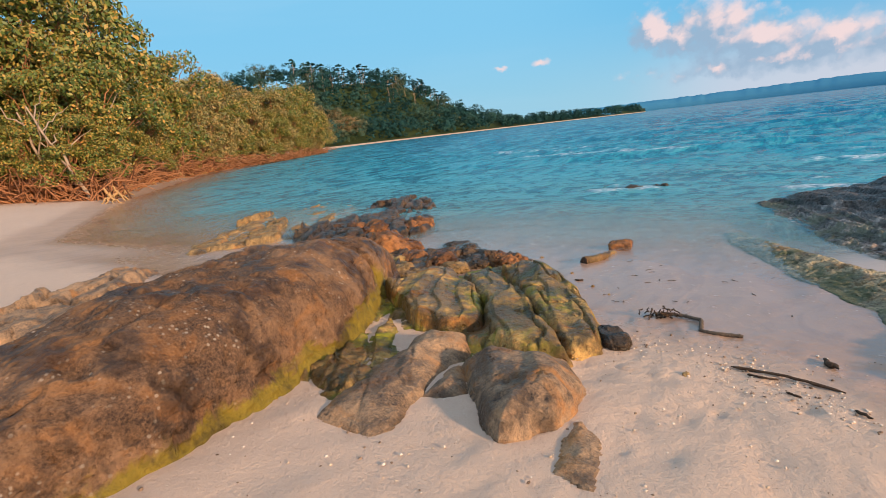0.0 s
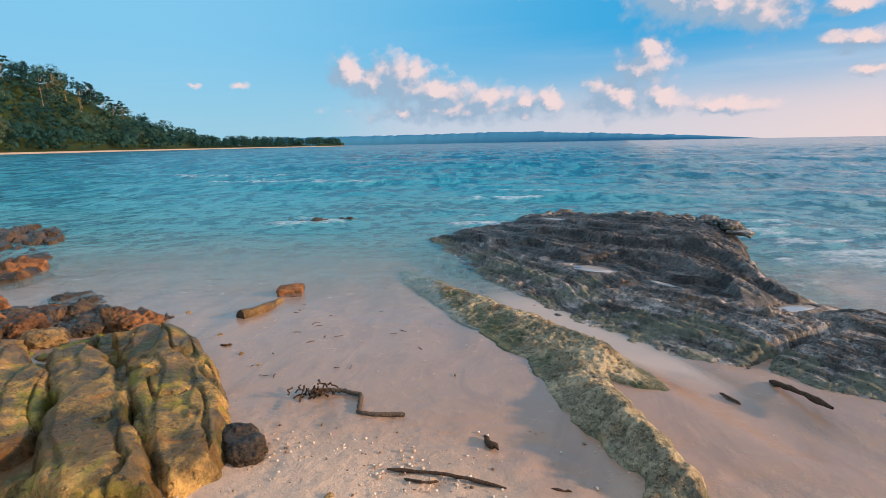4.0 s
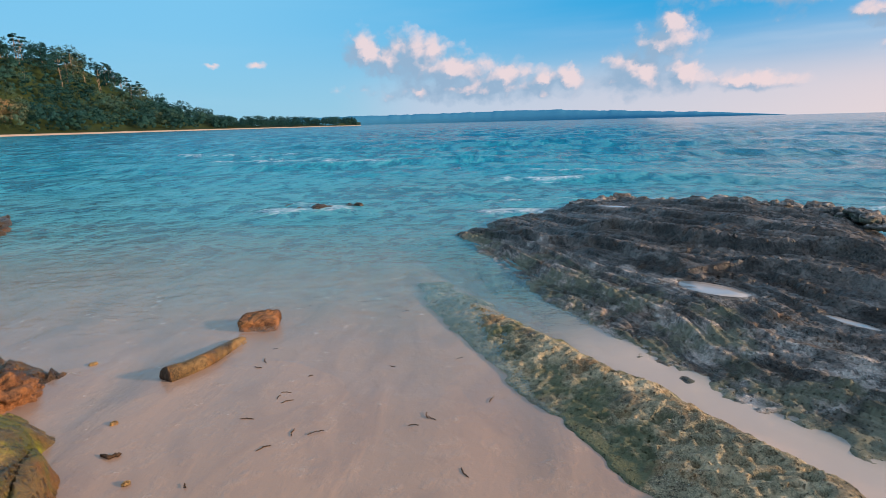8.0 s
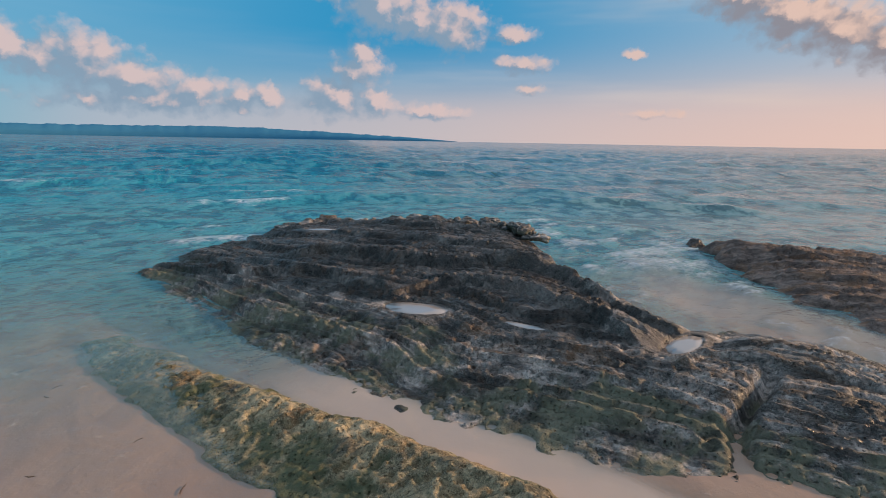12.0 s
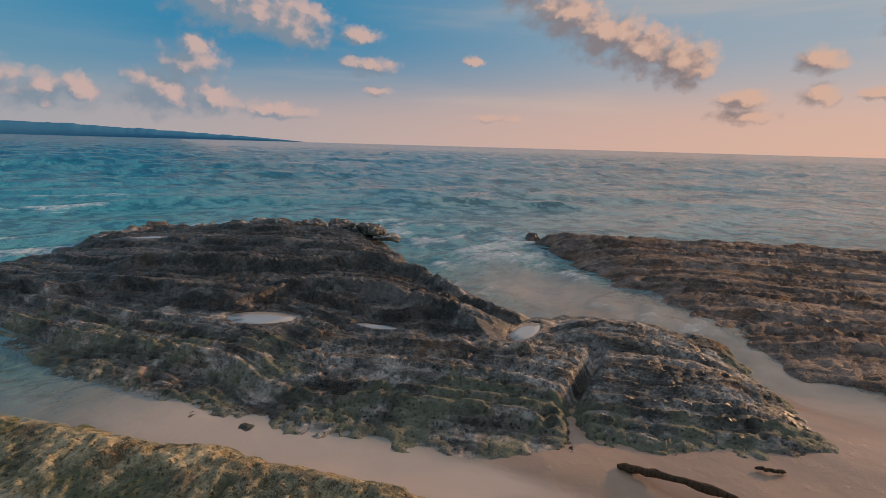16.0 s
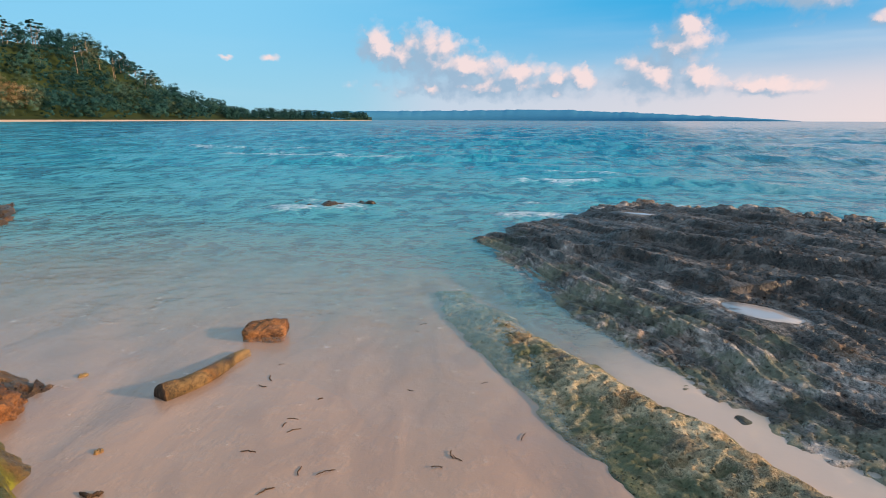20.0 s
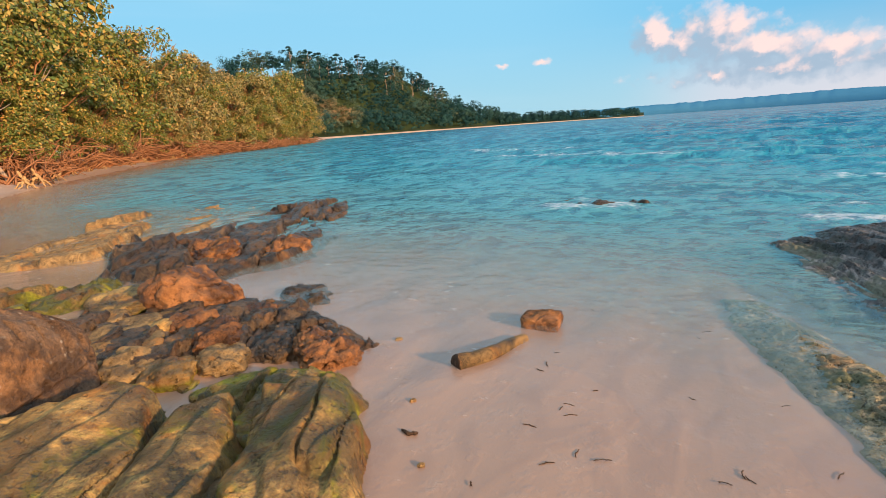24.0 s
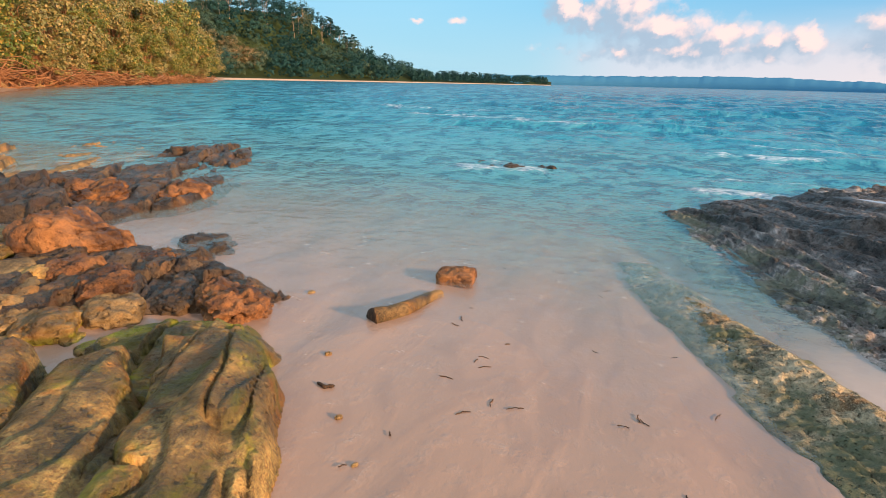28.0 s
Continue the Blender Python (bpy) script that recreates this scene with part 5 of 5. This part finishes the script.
def leaves(rng, centers, radii, count, size, droop=0.0, dome=None):
    """Loose leaf blades round clump centres: verts and quads, four corners a blade, each bent like a real leaf."""
    k = rng.integers(0, len(centers), count)
    d = rng.normal(size=(count, 3))
    d /= np.linalg.norm(d, axis=1)[:, None]
    rad = rng.random(count)[:, None] ** 0.4
    c = np.asarray(centers)[k] + d * np.asarray(radii)[k] * rad
    out = d + rng.normal(size=(count, 3)) * 0.6 + np.array([0, 0, 0.35 - droop])
    if dome is not None:
        out = out * 0.45 + (c - np.asarray(dome)) / np.linalg.norm(c - np.asarray(dome), axis=1)[:, None]
    out /= np.linalg.norm(out, axis=1)[:, None]
    side = np.cross(out, rng.normal(size=(count, 3)))
    side /= np.linalg.norm(side, axis=1)[:, None] + 1e-9
    fwd = np.cross(side, out)
    s = (size * (0.6 + 0.8 * rng.random(count)))[:, None]
    v = np.stack([c - fwd * s, c + side * s * 0.55, c + fwd * s, c - side * s * 0.55], 1)
    return v.reshape(-1, 3), np.arange(count * 4).reshape(-1, 4)


def crooked(rng, a, b, wobble, n=8):
    t = np.linspace(0, 1, n)[:, None]
    line = np.array(a)[None] * (1 - t) + np.array(b)[None] * t
    return line + rng.normal(size=(n, 3)) * wobble * np.sin(t * np.pi)


def crown_clumps(rng, n, wide, tall, base):
    """Centres and radii of the clumps in an uneven crown."""
    a, r = rng.random(n) * 2 * np.pi, np.sqrt(rng.random(n)) * wide
    z = base + (tall - base) * rng.random(n) ** 0.8
    shrink = np.sqrt(np.clip(1.05 - ((z - base) / (tall - base)) ** 2 * 0.75, 0.1, 1))
    c = np.stack([np.cos(a) * r * shrink, np.sin(a) * r * shrink, z], -1)
    rad = wide * (0.20 + 0.16 * rng.random((n, 1))) * np.array([[1, 1, 0.75]])
    return c, rad


def make_tree(name, label, seed, tall, wide, base, clumps, count, leaf, mat, bark, group, stems=3, bare=0):
    """A bushy tree: trunk, limbs and a crown of loose leaves; stands at the origin."""
    rng = np.random.default_rng(seed)
    tree = tagged(new(name), label, "tree", group)
    c, rad = crown_clumps(rng, clumps, wide, tall, base)
    lean = rng.normal(size=2) * 0.08 * tall
    ts = np.linspace(0, 1, 9)
    line = np.stack([lean[0] * ts + 0.12 * np.sin(ts * 7 + seed), lean[1] * ts + 0.12 * np.cos(ts * 6), ts * tall * 0.72 - 0.3], -1)
    v, f = tube(line, 0.022 * tall * (1.15 - ts), 8)
    part("trunk", mesh_of("trunk", v, f, bark), tree)
    for j in range(stems):
        start = line[2 + j % 4]
        end = c[rng.integers(len(c))]
        bend = np.stack([start + (end - start) * s + np.array([0, 0, 0.12 * tall * math.sin(s * math.pi)]) * (0.5 + rng.random()) for s in np.linspace(0, 1, 7)])
        v, f = tube(bend, 0.011 * tall * np.linspace(1, 0.25, 7), 6)
        part("limb", mesh_of("limb", v, f, bark), tree)
    bits = []
    for j in range(70):
        out = c[rng.integers(len(c))]
        root = np.array([out[0] * 0.35, out[1] * 0.35, out[2] * 0.72])
        tip = out + (out - root) * rng.uniform(0.1, 0.45)
        bits.append(tube(crooked(rng, root, tip, 0.10, 6), np.linspace(0.042, 0.012, 6), 4))
    part("twig_brush", mesh_of("twig_brush", *join(bits), bark), tree, "bare orange-brown twigs")
    v, f = leaves(rng, c, rad, count, leaf)
    part("crown", mesh_of("crown", v, f, mat, False), tree)
    return tree


def make_coast():
    rng = np.random.default_rng(7)
    kinds = [make_tree("mangrove_tree", "bushy green mangrove with yellowing leaves at the beach edge", 300 + i, 8.0, 3.3, 1.55, 42, 10500, 0.115, LEAF, BARK, "mangroves along the shore", 4) for i in range(3)]
    kinds += [make_tree("coast_tree", "dull olive coastal tree behind the beach", 310 + i, 8.0, 3.1, 0.35, 38, 9000, 0.125, LEAF_DULL, BARK, "trees behind the shore", 4) for i in range(2)]
    spots = []
    for row, (back, lift) in enumerate(((1.0, 0.45), (3.0, 0.72), (7.0, 0.9), (12.0, 1.02))):
        az = -86.0
        while az < -46.8:
            r = float(np.interp(az, AZ, SHORE_R)) + back + rng.random() * 2.5
            el = float(np.interp(az, (-86, -73, -66, -63.5, -59, -56, -53, -50, -47.5, -46), (16.5, 16.0, 14.6, 11.9, 9.0, 8.3, 7.4, 6.7, 5.0, 3.2)))
            tall = math.tan(radians(el)) * r * lift * (0.86 + 0.22 * rng.random())
            spots.append((az, r, tall, row))
            az += math.degrees(2.9 * tall / 8.0 / r) * (0.75 + 0.4 * rng.random())
    for i, (az, r, tall, row) in enumerate(spots):
        d = heading(az) * r
        pick = kinds[i % 3] if (az < -66 or i % 3) and not 57 < -az < 61 else kinds[3 + i % 2]
        ground = float(bed(np.array([d.x]), np.array([d.y]))[0])
        m = pose(d.x, d.y, max(ground, 0.2) - 0.1, 0, 0, rng.random() * 360) @ Matrix.Diagonal((tall / 8.0, tall / 8.0, tall / 8.0 * (0.95 + 0.1 * rng.random()), 1))
        one = copy_thing(pick, m)
        one.matrix_basis = m
    for one in kinds:
        for o in list(one.children_recursive) + [one]:
            bpy.data.objects.remove(o)


def make_forest(az, shore):
    """The woods on the headland: far trees too many to count."""
    rng = np.random.default_rng(11)
    tris, tones = [], []
    for _ in range(1050):
        a = rng.uniform(-54.0, -13.0)
        s = float(np.interp(a, az, shore))
        el = float(np.interp(a, (-75, -60, -51, -48, -45, -43.5, -40, -37.7, -35, -33, -30.8, -28, -26, -24, -20, -14, -12.6), (7.8, 7.9, 8.0, 8.2, 7.6, 7.2, 7.1, 6.7, 5.2, 3.9, 2.6, 1.8, 1.4, 0.9, 0.8, 0.6, 0.0)))
        ridge = max(math.tan(radians(el)) * (s + 130) - 13, 1.0)
        t = rng.uniform(9, 140) if el > 1.6 else rng.uniform(9, 45)
        u = min(max((t - 8) / 122, 0), 1)
        ground = 1.0 + ridge * u * u * (3 - 2 * u)
        d = heading(a) * (s + t)
        tall = rng.uniform(8, 18) * (0.8 if a > -27 else 1.0)
        wide = tall * rng.uniform(0.28, 0.58)
        c, rad = crown_clumps(rng, 11, wide, tall, tall * 0.12 if t < 20 else tall * 0.4)
        v, f = leaves(rng, c, rad, 480, 0.41, 0, (0, 0, tall * 0.45))
        tris.append((v + np.array([d.x, d.y, ground]), f))
        # warmer tone low on the near slope: sunlight put into the leaf colour
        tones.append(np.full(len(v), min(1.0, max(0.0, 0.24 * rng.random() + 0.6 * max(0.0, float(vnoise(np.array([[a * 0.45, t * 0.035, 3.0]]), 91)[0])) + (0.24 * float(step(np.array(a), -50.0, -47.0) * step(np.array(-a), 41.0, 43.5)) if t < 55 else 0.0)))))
    v, f = join(tris)
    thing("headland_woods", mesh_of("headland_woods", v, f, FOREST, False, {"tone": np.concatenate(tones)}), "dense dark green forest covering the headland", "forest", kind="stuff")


def make_island():
    """The far low island on the horizon."""
    az = np.linspace(-20.0, 28.5, 240)
    el = np.interp(az, (-20, -14, -8, -2, 4, 8, 14, 20, 26, 28.5), (0.85, 0.9, 0.95, 1.0, 1.12, 1.05, 0.8, 0.55, 0.2, 0.02))
    el = el + 0.045 * fbm(np.stack([az * 1.8, 0 * az, 0 * az], -1), 5, 0.65, 3) * step(-az, -27, -20)
    r = 4300.0
    rows = []
    for back, f in ((0, -0.001), (0, 0.35), (60, 0.8), (140, 1.0), (320, 0.4)):
        rr = r + back
        rows.append(np.stack([rr * np.sin(np.radians(az)), rr * np.cos(np.radians(az)), np.tan(np.radians(np.maximum(el, 0) * f)) * rr + 1.0 * (f > 0) - 1], -1))
    v = np.stack(rows, 0).reshape(-1, 3)
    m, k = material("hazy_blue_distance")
    # haze over the distance is painted as the island's blue base colour
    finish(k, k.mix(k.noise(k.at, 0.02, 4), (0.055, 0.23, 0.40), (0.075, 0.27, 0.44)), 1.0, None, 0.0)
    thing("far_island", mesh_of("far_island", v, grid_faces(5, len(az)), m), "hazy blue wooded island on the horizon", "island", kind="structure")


_az, _shore, _ridge = make_hill()
make_forest(_az, _shore)
make_coast()
make_island()


def make_emergents():
    """Tall pale-stemmed trees that stand out of the woods on the ridge."""
    rng = np.random.default_rng(61)
    kinds = []
    for i in range(3):
        tree = tagged(new("forest_tree"), "tall forest tree with a pale trunk and a flat dark crown", "tree", "tall trees on the headland")
        tall = 17.0
        line = crooked(rng, (0, 0, -4), (rng.normal() * 0.8, rng.normal() * 0.8, tall * 0.86), 0.25, 8)
        part("trunk", mesh_of("trunk", *tube(line, np.linspace(0.42, 0.18, 8), 6), PALEBARK), tree)
        for j in range(3):
            s0, a = line[5], rng.uniform(0, 6.28)
            part("limb", mesh_of("limb", *tube(crooked(rng, s0, s0 + np.array([math.cos(a) * 3, math.sin(a) * 3, 3.2]), 0.2, 5), np.linspace(0.2, 0.08, 5), 5), PALEBARK), tree)
        c, rad = crown_clumps(rng, 9, 4.2, tall, tall * 0.74)
        v, f = leaves(rng, c, rad * np.array([1.1, 1.1, 0.55]), 420, 0.5, 0, (0, 0, tall * 0.7))
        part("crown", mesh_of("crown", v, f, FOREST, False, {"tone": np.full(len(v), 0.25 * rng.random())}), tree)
        kinds.append(tree)
    for n in range(36):
        a = rng.uniform(-52.0, -31.0)
        s = float(np.interp(a, _az, _shore))
        el = float(np.interp(a, (-60, -51, -48, -45, -43.5, -40, -37.7, -35, -33, -30.8), (7.9, 8.0, 8.2, 7.6, 7.2, 7.1, 6.7, 5.2, 3.9, 2.6)))
        ridge = max(math.tan(radians(el)) * (s + 130) - 13, 1.0)
        t = rng.uniform(80, 132)
        u = min(max((t - 8) / 122, 0), 1)
        d = heading(a) * (s + t)
        k = rng.uniform(0.6, 1.2)
        copy_thing(kinds[n % 3], pose(d.x, d.y, 1.0 + ridge * u * u * (3 - 2 * u), 0, 0, rng.uniform(0, 360)) @ Matrix.Diagonal((k, k, k, 1))).matrix_basis = pose(d.x, d.y, 1.0 + ridge * u * u * (3 - 2 * u), 0, 0, rng.uniform(0, 360)) @ Matrix.Diagonal((k, k, k, 1))
    for one in kinds:
        for o in list(one.children_recursive) + [one]:
            bpy.data.objects.remove(o)


make_emergents()

# ---- brushwood, driftwood and small things ----
def make_brushwood():
    """Bare roots and fallen branches under the mangroves."""
    rng = np.random.default_rng(21)
    bits = []
    for _ in range(1500):
        az = rng.uniform(-86, -46.4)
        r = float(np.interp(az, AZ, SHORE_R)) + rng.uniform(0.3, 4.0)
        d = heading(az) * r
        reach = rng.uniform(0.8, 3.2) * min(1.8, r / 36)
        way = rng.uniform(0, 2 * math.pi)
        base = np.array([d.x, d.y, max(sand_at(d.x, d.y), 0.05) - 0.05])
        end = base + np.array([math.cos(way) * reach, math.sin(way) * reach, rng.uniform(0.1, 2.0) * (1.0 if az < -58 else 0.55)])
        line = crooked(rng, base, end, 0.10 * reach, 6)
        line[:, 2] += 0.35 * reach * np.sin(np.linspace(0, math.pi, 6)) * rng.random()
        bits.append(tube(line, np.linspace(0.055, 0.018, 6) * min(1.8, r / 36), 4))
    v, f = join(bits)
    thing("brushwood", mesh_of("brushwood", v, f, BARK), "tangle of bare orange-brown roots and fallen branches", "brushwood", kind="stuff")


def make_bare_tree(x, y, tall, seed):
    """A pale leafless tree leaning over the brush."""
    rng = np.random.default_rng(seed)
    z = max(sand_at(x, y), 0.1)
    tree = tagged(new("bare_tree"), "pale leafless tree standing among the mangroves", "tree")
    tree.matrix_world = pose(x, y, z - 0.1)
    lean = rng.normal(size=2) * 0.12 * tall
    trunk = crooked(rng, (0, 0, 0), (lean[0], lean[1], tall * 0.75), 0.10, 9)
    v, f = tube(trunk, np.linspace(0.12, 0.045, 9), 7)
    part("trunk", mesh_of("trunk", v, f, PALEBARK), tree)
    for j in range(6):
        s = trunk[3 + j % 5]
        a = rng.uniform(0, 2 * math.pi)
        e = s + np.array([math.cos(a), math.sin(a), rng.uniform(0.7, 1.4)]) * tall * rng.uniform(0.18, 0.32)
        v, f = tube(crooked(rng, s, e, 0.10, 7), np.linspace(0.055, 0.012, 7), 5)
        part("limb", mesh_of("limb", v, f, PALEBARK), tree)


def stick(name, label, points, radius, mat, seed, category="driftwood", group="", wobble=0.8):
    """A thin crooked piece of wood lying on the sand through the points given."""
    rng = np.random.default_rng(seed)
    pts = np.array([(x, y, sand_at(x, y) + radius * 0.7 + up) for x, y, up in points])
    t = np.linspace(0, len(pts) - 1, 6 * (len(pts) - 1) + 1)
    line = np.stack([np.interp(t, np.arange(len(pts)), pts[:, i]) for i in range(3)], -1)
    line[1:-1] += rng.normal(size=(len(line) - 2, 3)) * radius * np.array([wobble, wobble, 0.15])
    rad = radius * (0.75 + 0.5 * rng.random(len(line)))
    rad[0] *= 0.4
    rad[-1] *= 0.4
    v, f = tube(line, rad, 7)
    v = v - pts[0]
    return thing(name, mesh_of(name, v, f, mat), label, category, group, m=pose(*pts[0]))


def make_stump(x, y, tall, seed):
    """A bleached stool of roots at the beach edge."""
    rng = np.random.default_rng(seed)
    stump = tagged(new("stump"), "bleached root stool standing on the sand before the mangroves", "stump", "stumps at the beach edge")
    stump.matrix_world = pose(x, y, max(sand_at(x, y), 0.02) - 0.04)
    lean = rng.normal(size=2) * 0.15
    part("stem", mesh_of("stem", *tube(crooked(rng, (0, 0, tall * 0.35), (lean[0], lean[1], tall), 0.04, 6), np.linspace(0.11, 0.06, 6) * tall, 7), STUMPWOOD), stump)
    for j in range(6):
        a = j * 1.05 + rng.uniform(-0.3, 0.3)
        end = np.array([math.cos(a), math.sin(a), 0]) * tall * rng.uniform(0.35, 0.75)
        part("root", mesh_of("root", *tube(crooked(rng, (0, 0, tall * rng.uniform(0.4, 0.7)), end, 0.05, 6), np.linspace(0.07, 0.035, 6) * tall, 5), STUMPWOOD), stump)


make_brushwood()
rng_s = np.random.default_rng(91)
for n in range(12):
    az = -70.5 + 1.05 * n + rng_s.normal() * 0.3
    d = heading(az) * (float(np.interp(az, AZ, SHORE_R)) - rng_s.uniform(0.2, 1.6))
    make_stump(d.x, d.y, rng_s.uniform(0.5, 1.0), 910 + n)
for n, (az, back, tall) in enumerate(((-71.5, 2.6, 7.6), (-69.0, 2.8, 7.2), (-74.0, 3.0, 7.0))):
    d = heading(az) * (float(np.interp(az, AZ, SHORE_R)) + back - 1.5)
    make_bare_tree(d.x, d.y, tall, 400 + n)

rope = tagged(new("rope"), "frayed grey-brown rope with a knotted end lying on damp sand", "rope")
rope.matrix_world = pose(-0.05, 1.5, sand_at(-0.05, 1.5))
rng = np.random.default_rng(5)
t = np.linspace(0, 1, 40)
rx, ry = np.interp(t, (0, 0.3, 0.5, 0.7, 1), (-0.33, -0.08, 0.05, 0.08, 0.38)), np.interp(t, (0, 0.3, 0.5, 0.7, 1), (0.14, 0.18, 0.10, -0.13, -0.18))
line = np.stack([rx, ry + 0.015 * np.sin(t * 14), 0.016 + 0 * t], -1)
rv, rf = tube(line, 0.016 + 0.004 * np.sin(t * 130), 8)
part("strand", mesh_of("strand", rv, rf, FADED), rope)
tangle = []
for _ in range(26):
    c = np.array([-0.30 + rng.normal() * 0.07, 0.14 + rng.normal() * 0.02, 0.03])
    a = crooked(rng, c - rng.normal(size=3) * 0.035, c + rng.normal(size=3) * 0.035, 0.012, 6)
    a[:, 2] = np.clip(a[:, 2], 0.006, 0.07)
    tangle.append(tube(a, np.full(6, 0.006), 5))
part("knot", mesh_of("knot", *join(tangle), DRIFT), rope, "frayed knotted rope end")

STICKS = (
    ("long thin twig lying across the sand", ((0.30, 0.76, 0.0), (0.62, 0.70, 0.015), (0.92, 0.61, 0.0)), 0.010),
    ("short forked twig beside a longer one", ((0.40, 0.68, 0.0), (0.50, 0.64, 0.01), (0.58, 0.66, 0.0)), 0.007),
    ("short dark piece of wood on damp sand", ((0.83, 1.09, 0.0), (0.90, 0.95, 0.0)), 0.018),
    ("small dark twig at the foot of the rocks", ((-0.62, 0.98, 0.0), (-0.48, 0.93, 0.0), (-0.40, 0.90, 0.0)), 0.012),
    ("thin dark stick on wet sand by the reef", ((2.55, 1.84, 0.0), (2.60, 1.66, 0.0)), 0.014),
    ("dark splintered plank end stuck in wet sand", ((2.96, 1.96, 0.0), (3.00, 1.75, 0.03), (3.04, 1.42, 0.05)), 0.020),
    ("short dark stick beside the reef", ((2.37, 2.29, 0.0), (2.50, 2.11, 0.0)), 0.012),
    ("thin curved twig on wet sand", ((3.46, 1.47, 0.0), (3.50, 1.39, 0.01), (3.54, 1.35, 0.0)), 0.010),
    ("pale stub of wood standing in wet sand", ((3.94, 0.90, 0.0), (3.93, 0.84, 0.05)), 0.016),
    ("small dark stick in the sandy channel", ((1.10, 4.56, 0.02), (1.18, 4.47, 0.02)), 0.012),
    ("thin dark stick in the sandy channel", ((2.12, 2.92, 0.0), (2.24, 2.78, 0.0)), 0.010),
    ("small dark stick below the slab", ((0.95, 0.40, 0.0), (1.02, 0.33, 0.0)), 0.009),
    ("tiny twig on the dry sand", ((0.62, 0.50, 0.0), (0.70, 0.46, 0.0)), 0.007),
    ("tiny twig on the dry sand", ((1.14, 0.62, 0.0), (1.24, 0.60, 0.0)), 0.007),
    ("fallen brown leaf scrap on wet sand", ((-1.48, 2.66, 0.0), (-1.42, 2.64, 0.004), (-1.38, 2.67, 0.0)), 0.009),
)
for n, (label, points, radius) in enumerate(STICKS):
    stick("driftwood", label, points, radius, DRIFT, 500 + n, group="driftwood on the beach", wobble=0.15 if "plank" in label or "long" in label else 0.5)

rng = np.random.default_rng(33)
for n in range(46):
    x, y = rng.uniform(-1.2, 1.1), rng.uniform(1.9, 5.2)
    if x > 0.55 - 0.30 * (y - 3.0):
        continue
    a, size = rng.uniform(0, math.pi), rng.uniform(0.03, 0.095)
    mid = (x + math.cos(a + 0.25) * size * 0.5, y + math.sin(a + 0.25) * size * 0.5, max(0.0, -sand_at(x, y)) + 0.005)
    stick("twig", "tiny dark twig stranded on the wet sand", ((x, y, mid[2]), mid, (x + math.cos(a) * size, y + math.sin(a) * size, mid[2])), 0.0024, DRIFT, 600 + n, "twig", "twigs on the wet sand")

m_blue, k_blue = material("blue_plastic")
finish(k_blue, k_blue.mix(k_blue.noise(k_blue.at, 30, 3), (0.03, 0.38, 0.62), (0.10, 0.55, 0.75)), 0.45, None, 0.4)
stick("plastic_strap", "scrap of light blue plastic strap caught on the reef edge", ((0.98, 5.42, 0.09), (1.08, 5.22, 0.10), (1.16, 5.06, 0.09)), 0.014, m_blue, 700, "litter")


def make_grit():
    """Shell bits, coral crumbs and pebbles strewn on the sand."""
    rng = np.random.default_rng(44)
    base = bmesh.new()
    bmesh.ops.create_icosphere(base, subdivisions=1, radius=1.0)
    iv = np.array([v.co[:] for v in base.verts])
    fi = np.array([[v.index for v in f.verts] for f in base.faces])
    base.free()
    pale, dark = [], []
    for n in range(1500):
        if n < 650:
            s = rng.random()
            x, y = np.interp(s, (0, 0.4, 0.75, 1), (-0.55, 0.3, 0.8, 1.15)) + rng.normal() * 0.16, np.interp(s, (0, 0.4, 0.75, 1), (0.95, 0.72, 0.45, 0.05)) + rng.normal() * 0.14
        else:
            x, y = rng.uniform(-2.2, 1.6), rng.uniform(-2.2, 1.2)
        size = 0.0035 + 0.010 * rng.random() ** 3
        w = iv * size * np.array([1, 0.5 + rng.random() * 0.6, 0.35 + 0.3 * rng.random()]) * (1 + 0.3 * rng.normal(size=(len(iv), 1)) * 0.5)
        a = rng.random() * 6.28
        w = np.stack([w[:, 0] * math.cos(a) - w[:, 1] * math.sin(a), w[:, 0] * math.sin(a) + w[:, 1] * math.cos(a), w[:, 2]], -1)
        (pale if rng.random() < 0.72 else dark).append((w + np.array([x, y, sand_at(x, y) + size * 0.25]), fi))
    mp, kp = material("shell_grit")
    finish(kp, kp.mix(kp.add("ShaderNodeNewGeometry").outputs["Random Per Island"], (0.55, 0.40, 0.28), (0.80, 0.70, 0.60)), 0.7, None, 0.4)
    md, kd = material("dark_grit")
    finish(kd, kd.mix(kd.add("ShaderNodeNewGeometry").outputs["Random Per Island"], (0.10, 0.065, 0.045), (0.34, 0.24, 0.17)), 0.8, None, 0.3)
    thing("shell_grit", mesh_of("shell_grit", *join(pale), mp), "pale shell bits and coral crumbs strewn on sand", "shells", kind="stuff")
    thing("dark_grit", mesh_of("dark_grit", *join(dark), md), "dark wrack crumbs and pebbles strewn on sand", "pebbles", kind="stuff")


make_grit()
for x, y, size, mat, label in ((-1.62, 2.95, 0.03, PALE, "small yellowish pebble beside the slab"), (-2.35, 3.75, 0.04, PALE, "small pale pebble at the water's edge"),
                               (-1.2, 2.45, 0.025, PALE, "small pale shell on wet sand"), (-0.95, 2.2, 0.02, PALE, "small pale shell on wet sand"), (0.05, 0.52, 0.035, PALE, "pale piece of coral on dry sand")):
    rock("pebble", label, x, y, size * 1.5, size, size * 0.6, 40, mat, int(900 + 100 * x), 14, 2.3, 0.2, 0, (0, 0), 0.3, category="pebble")
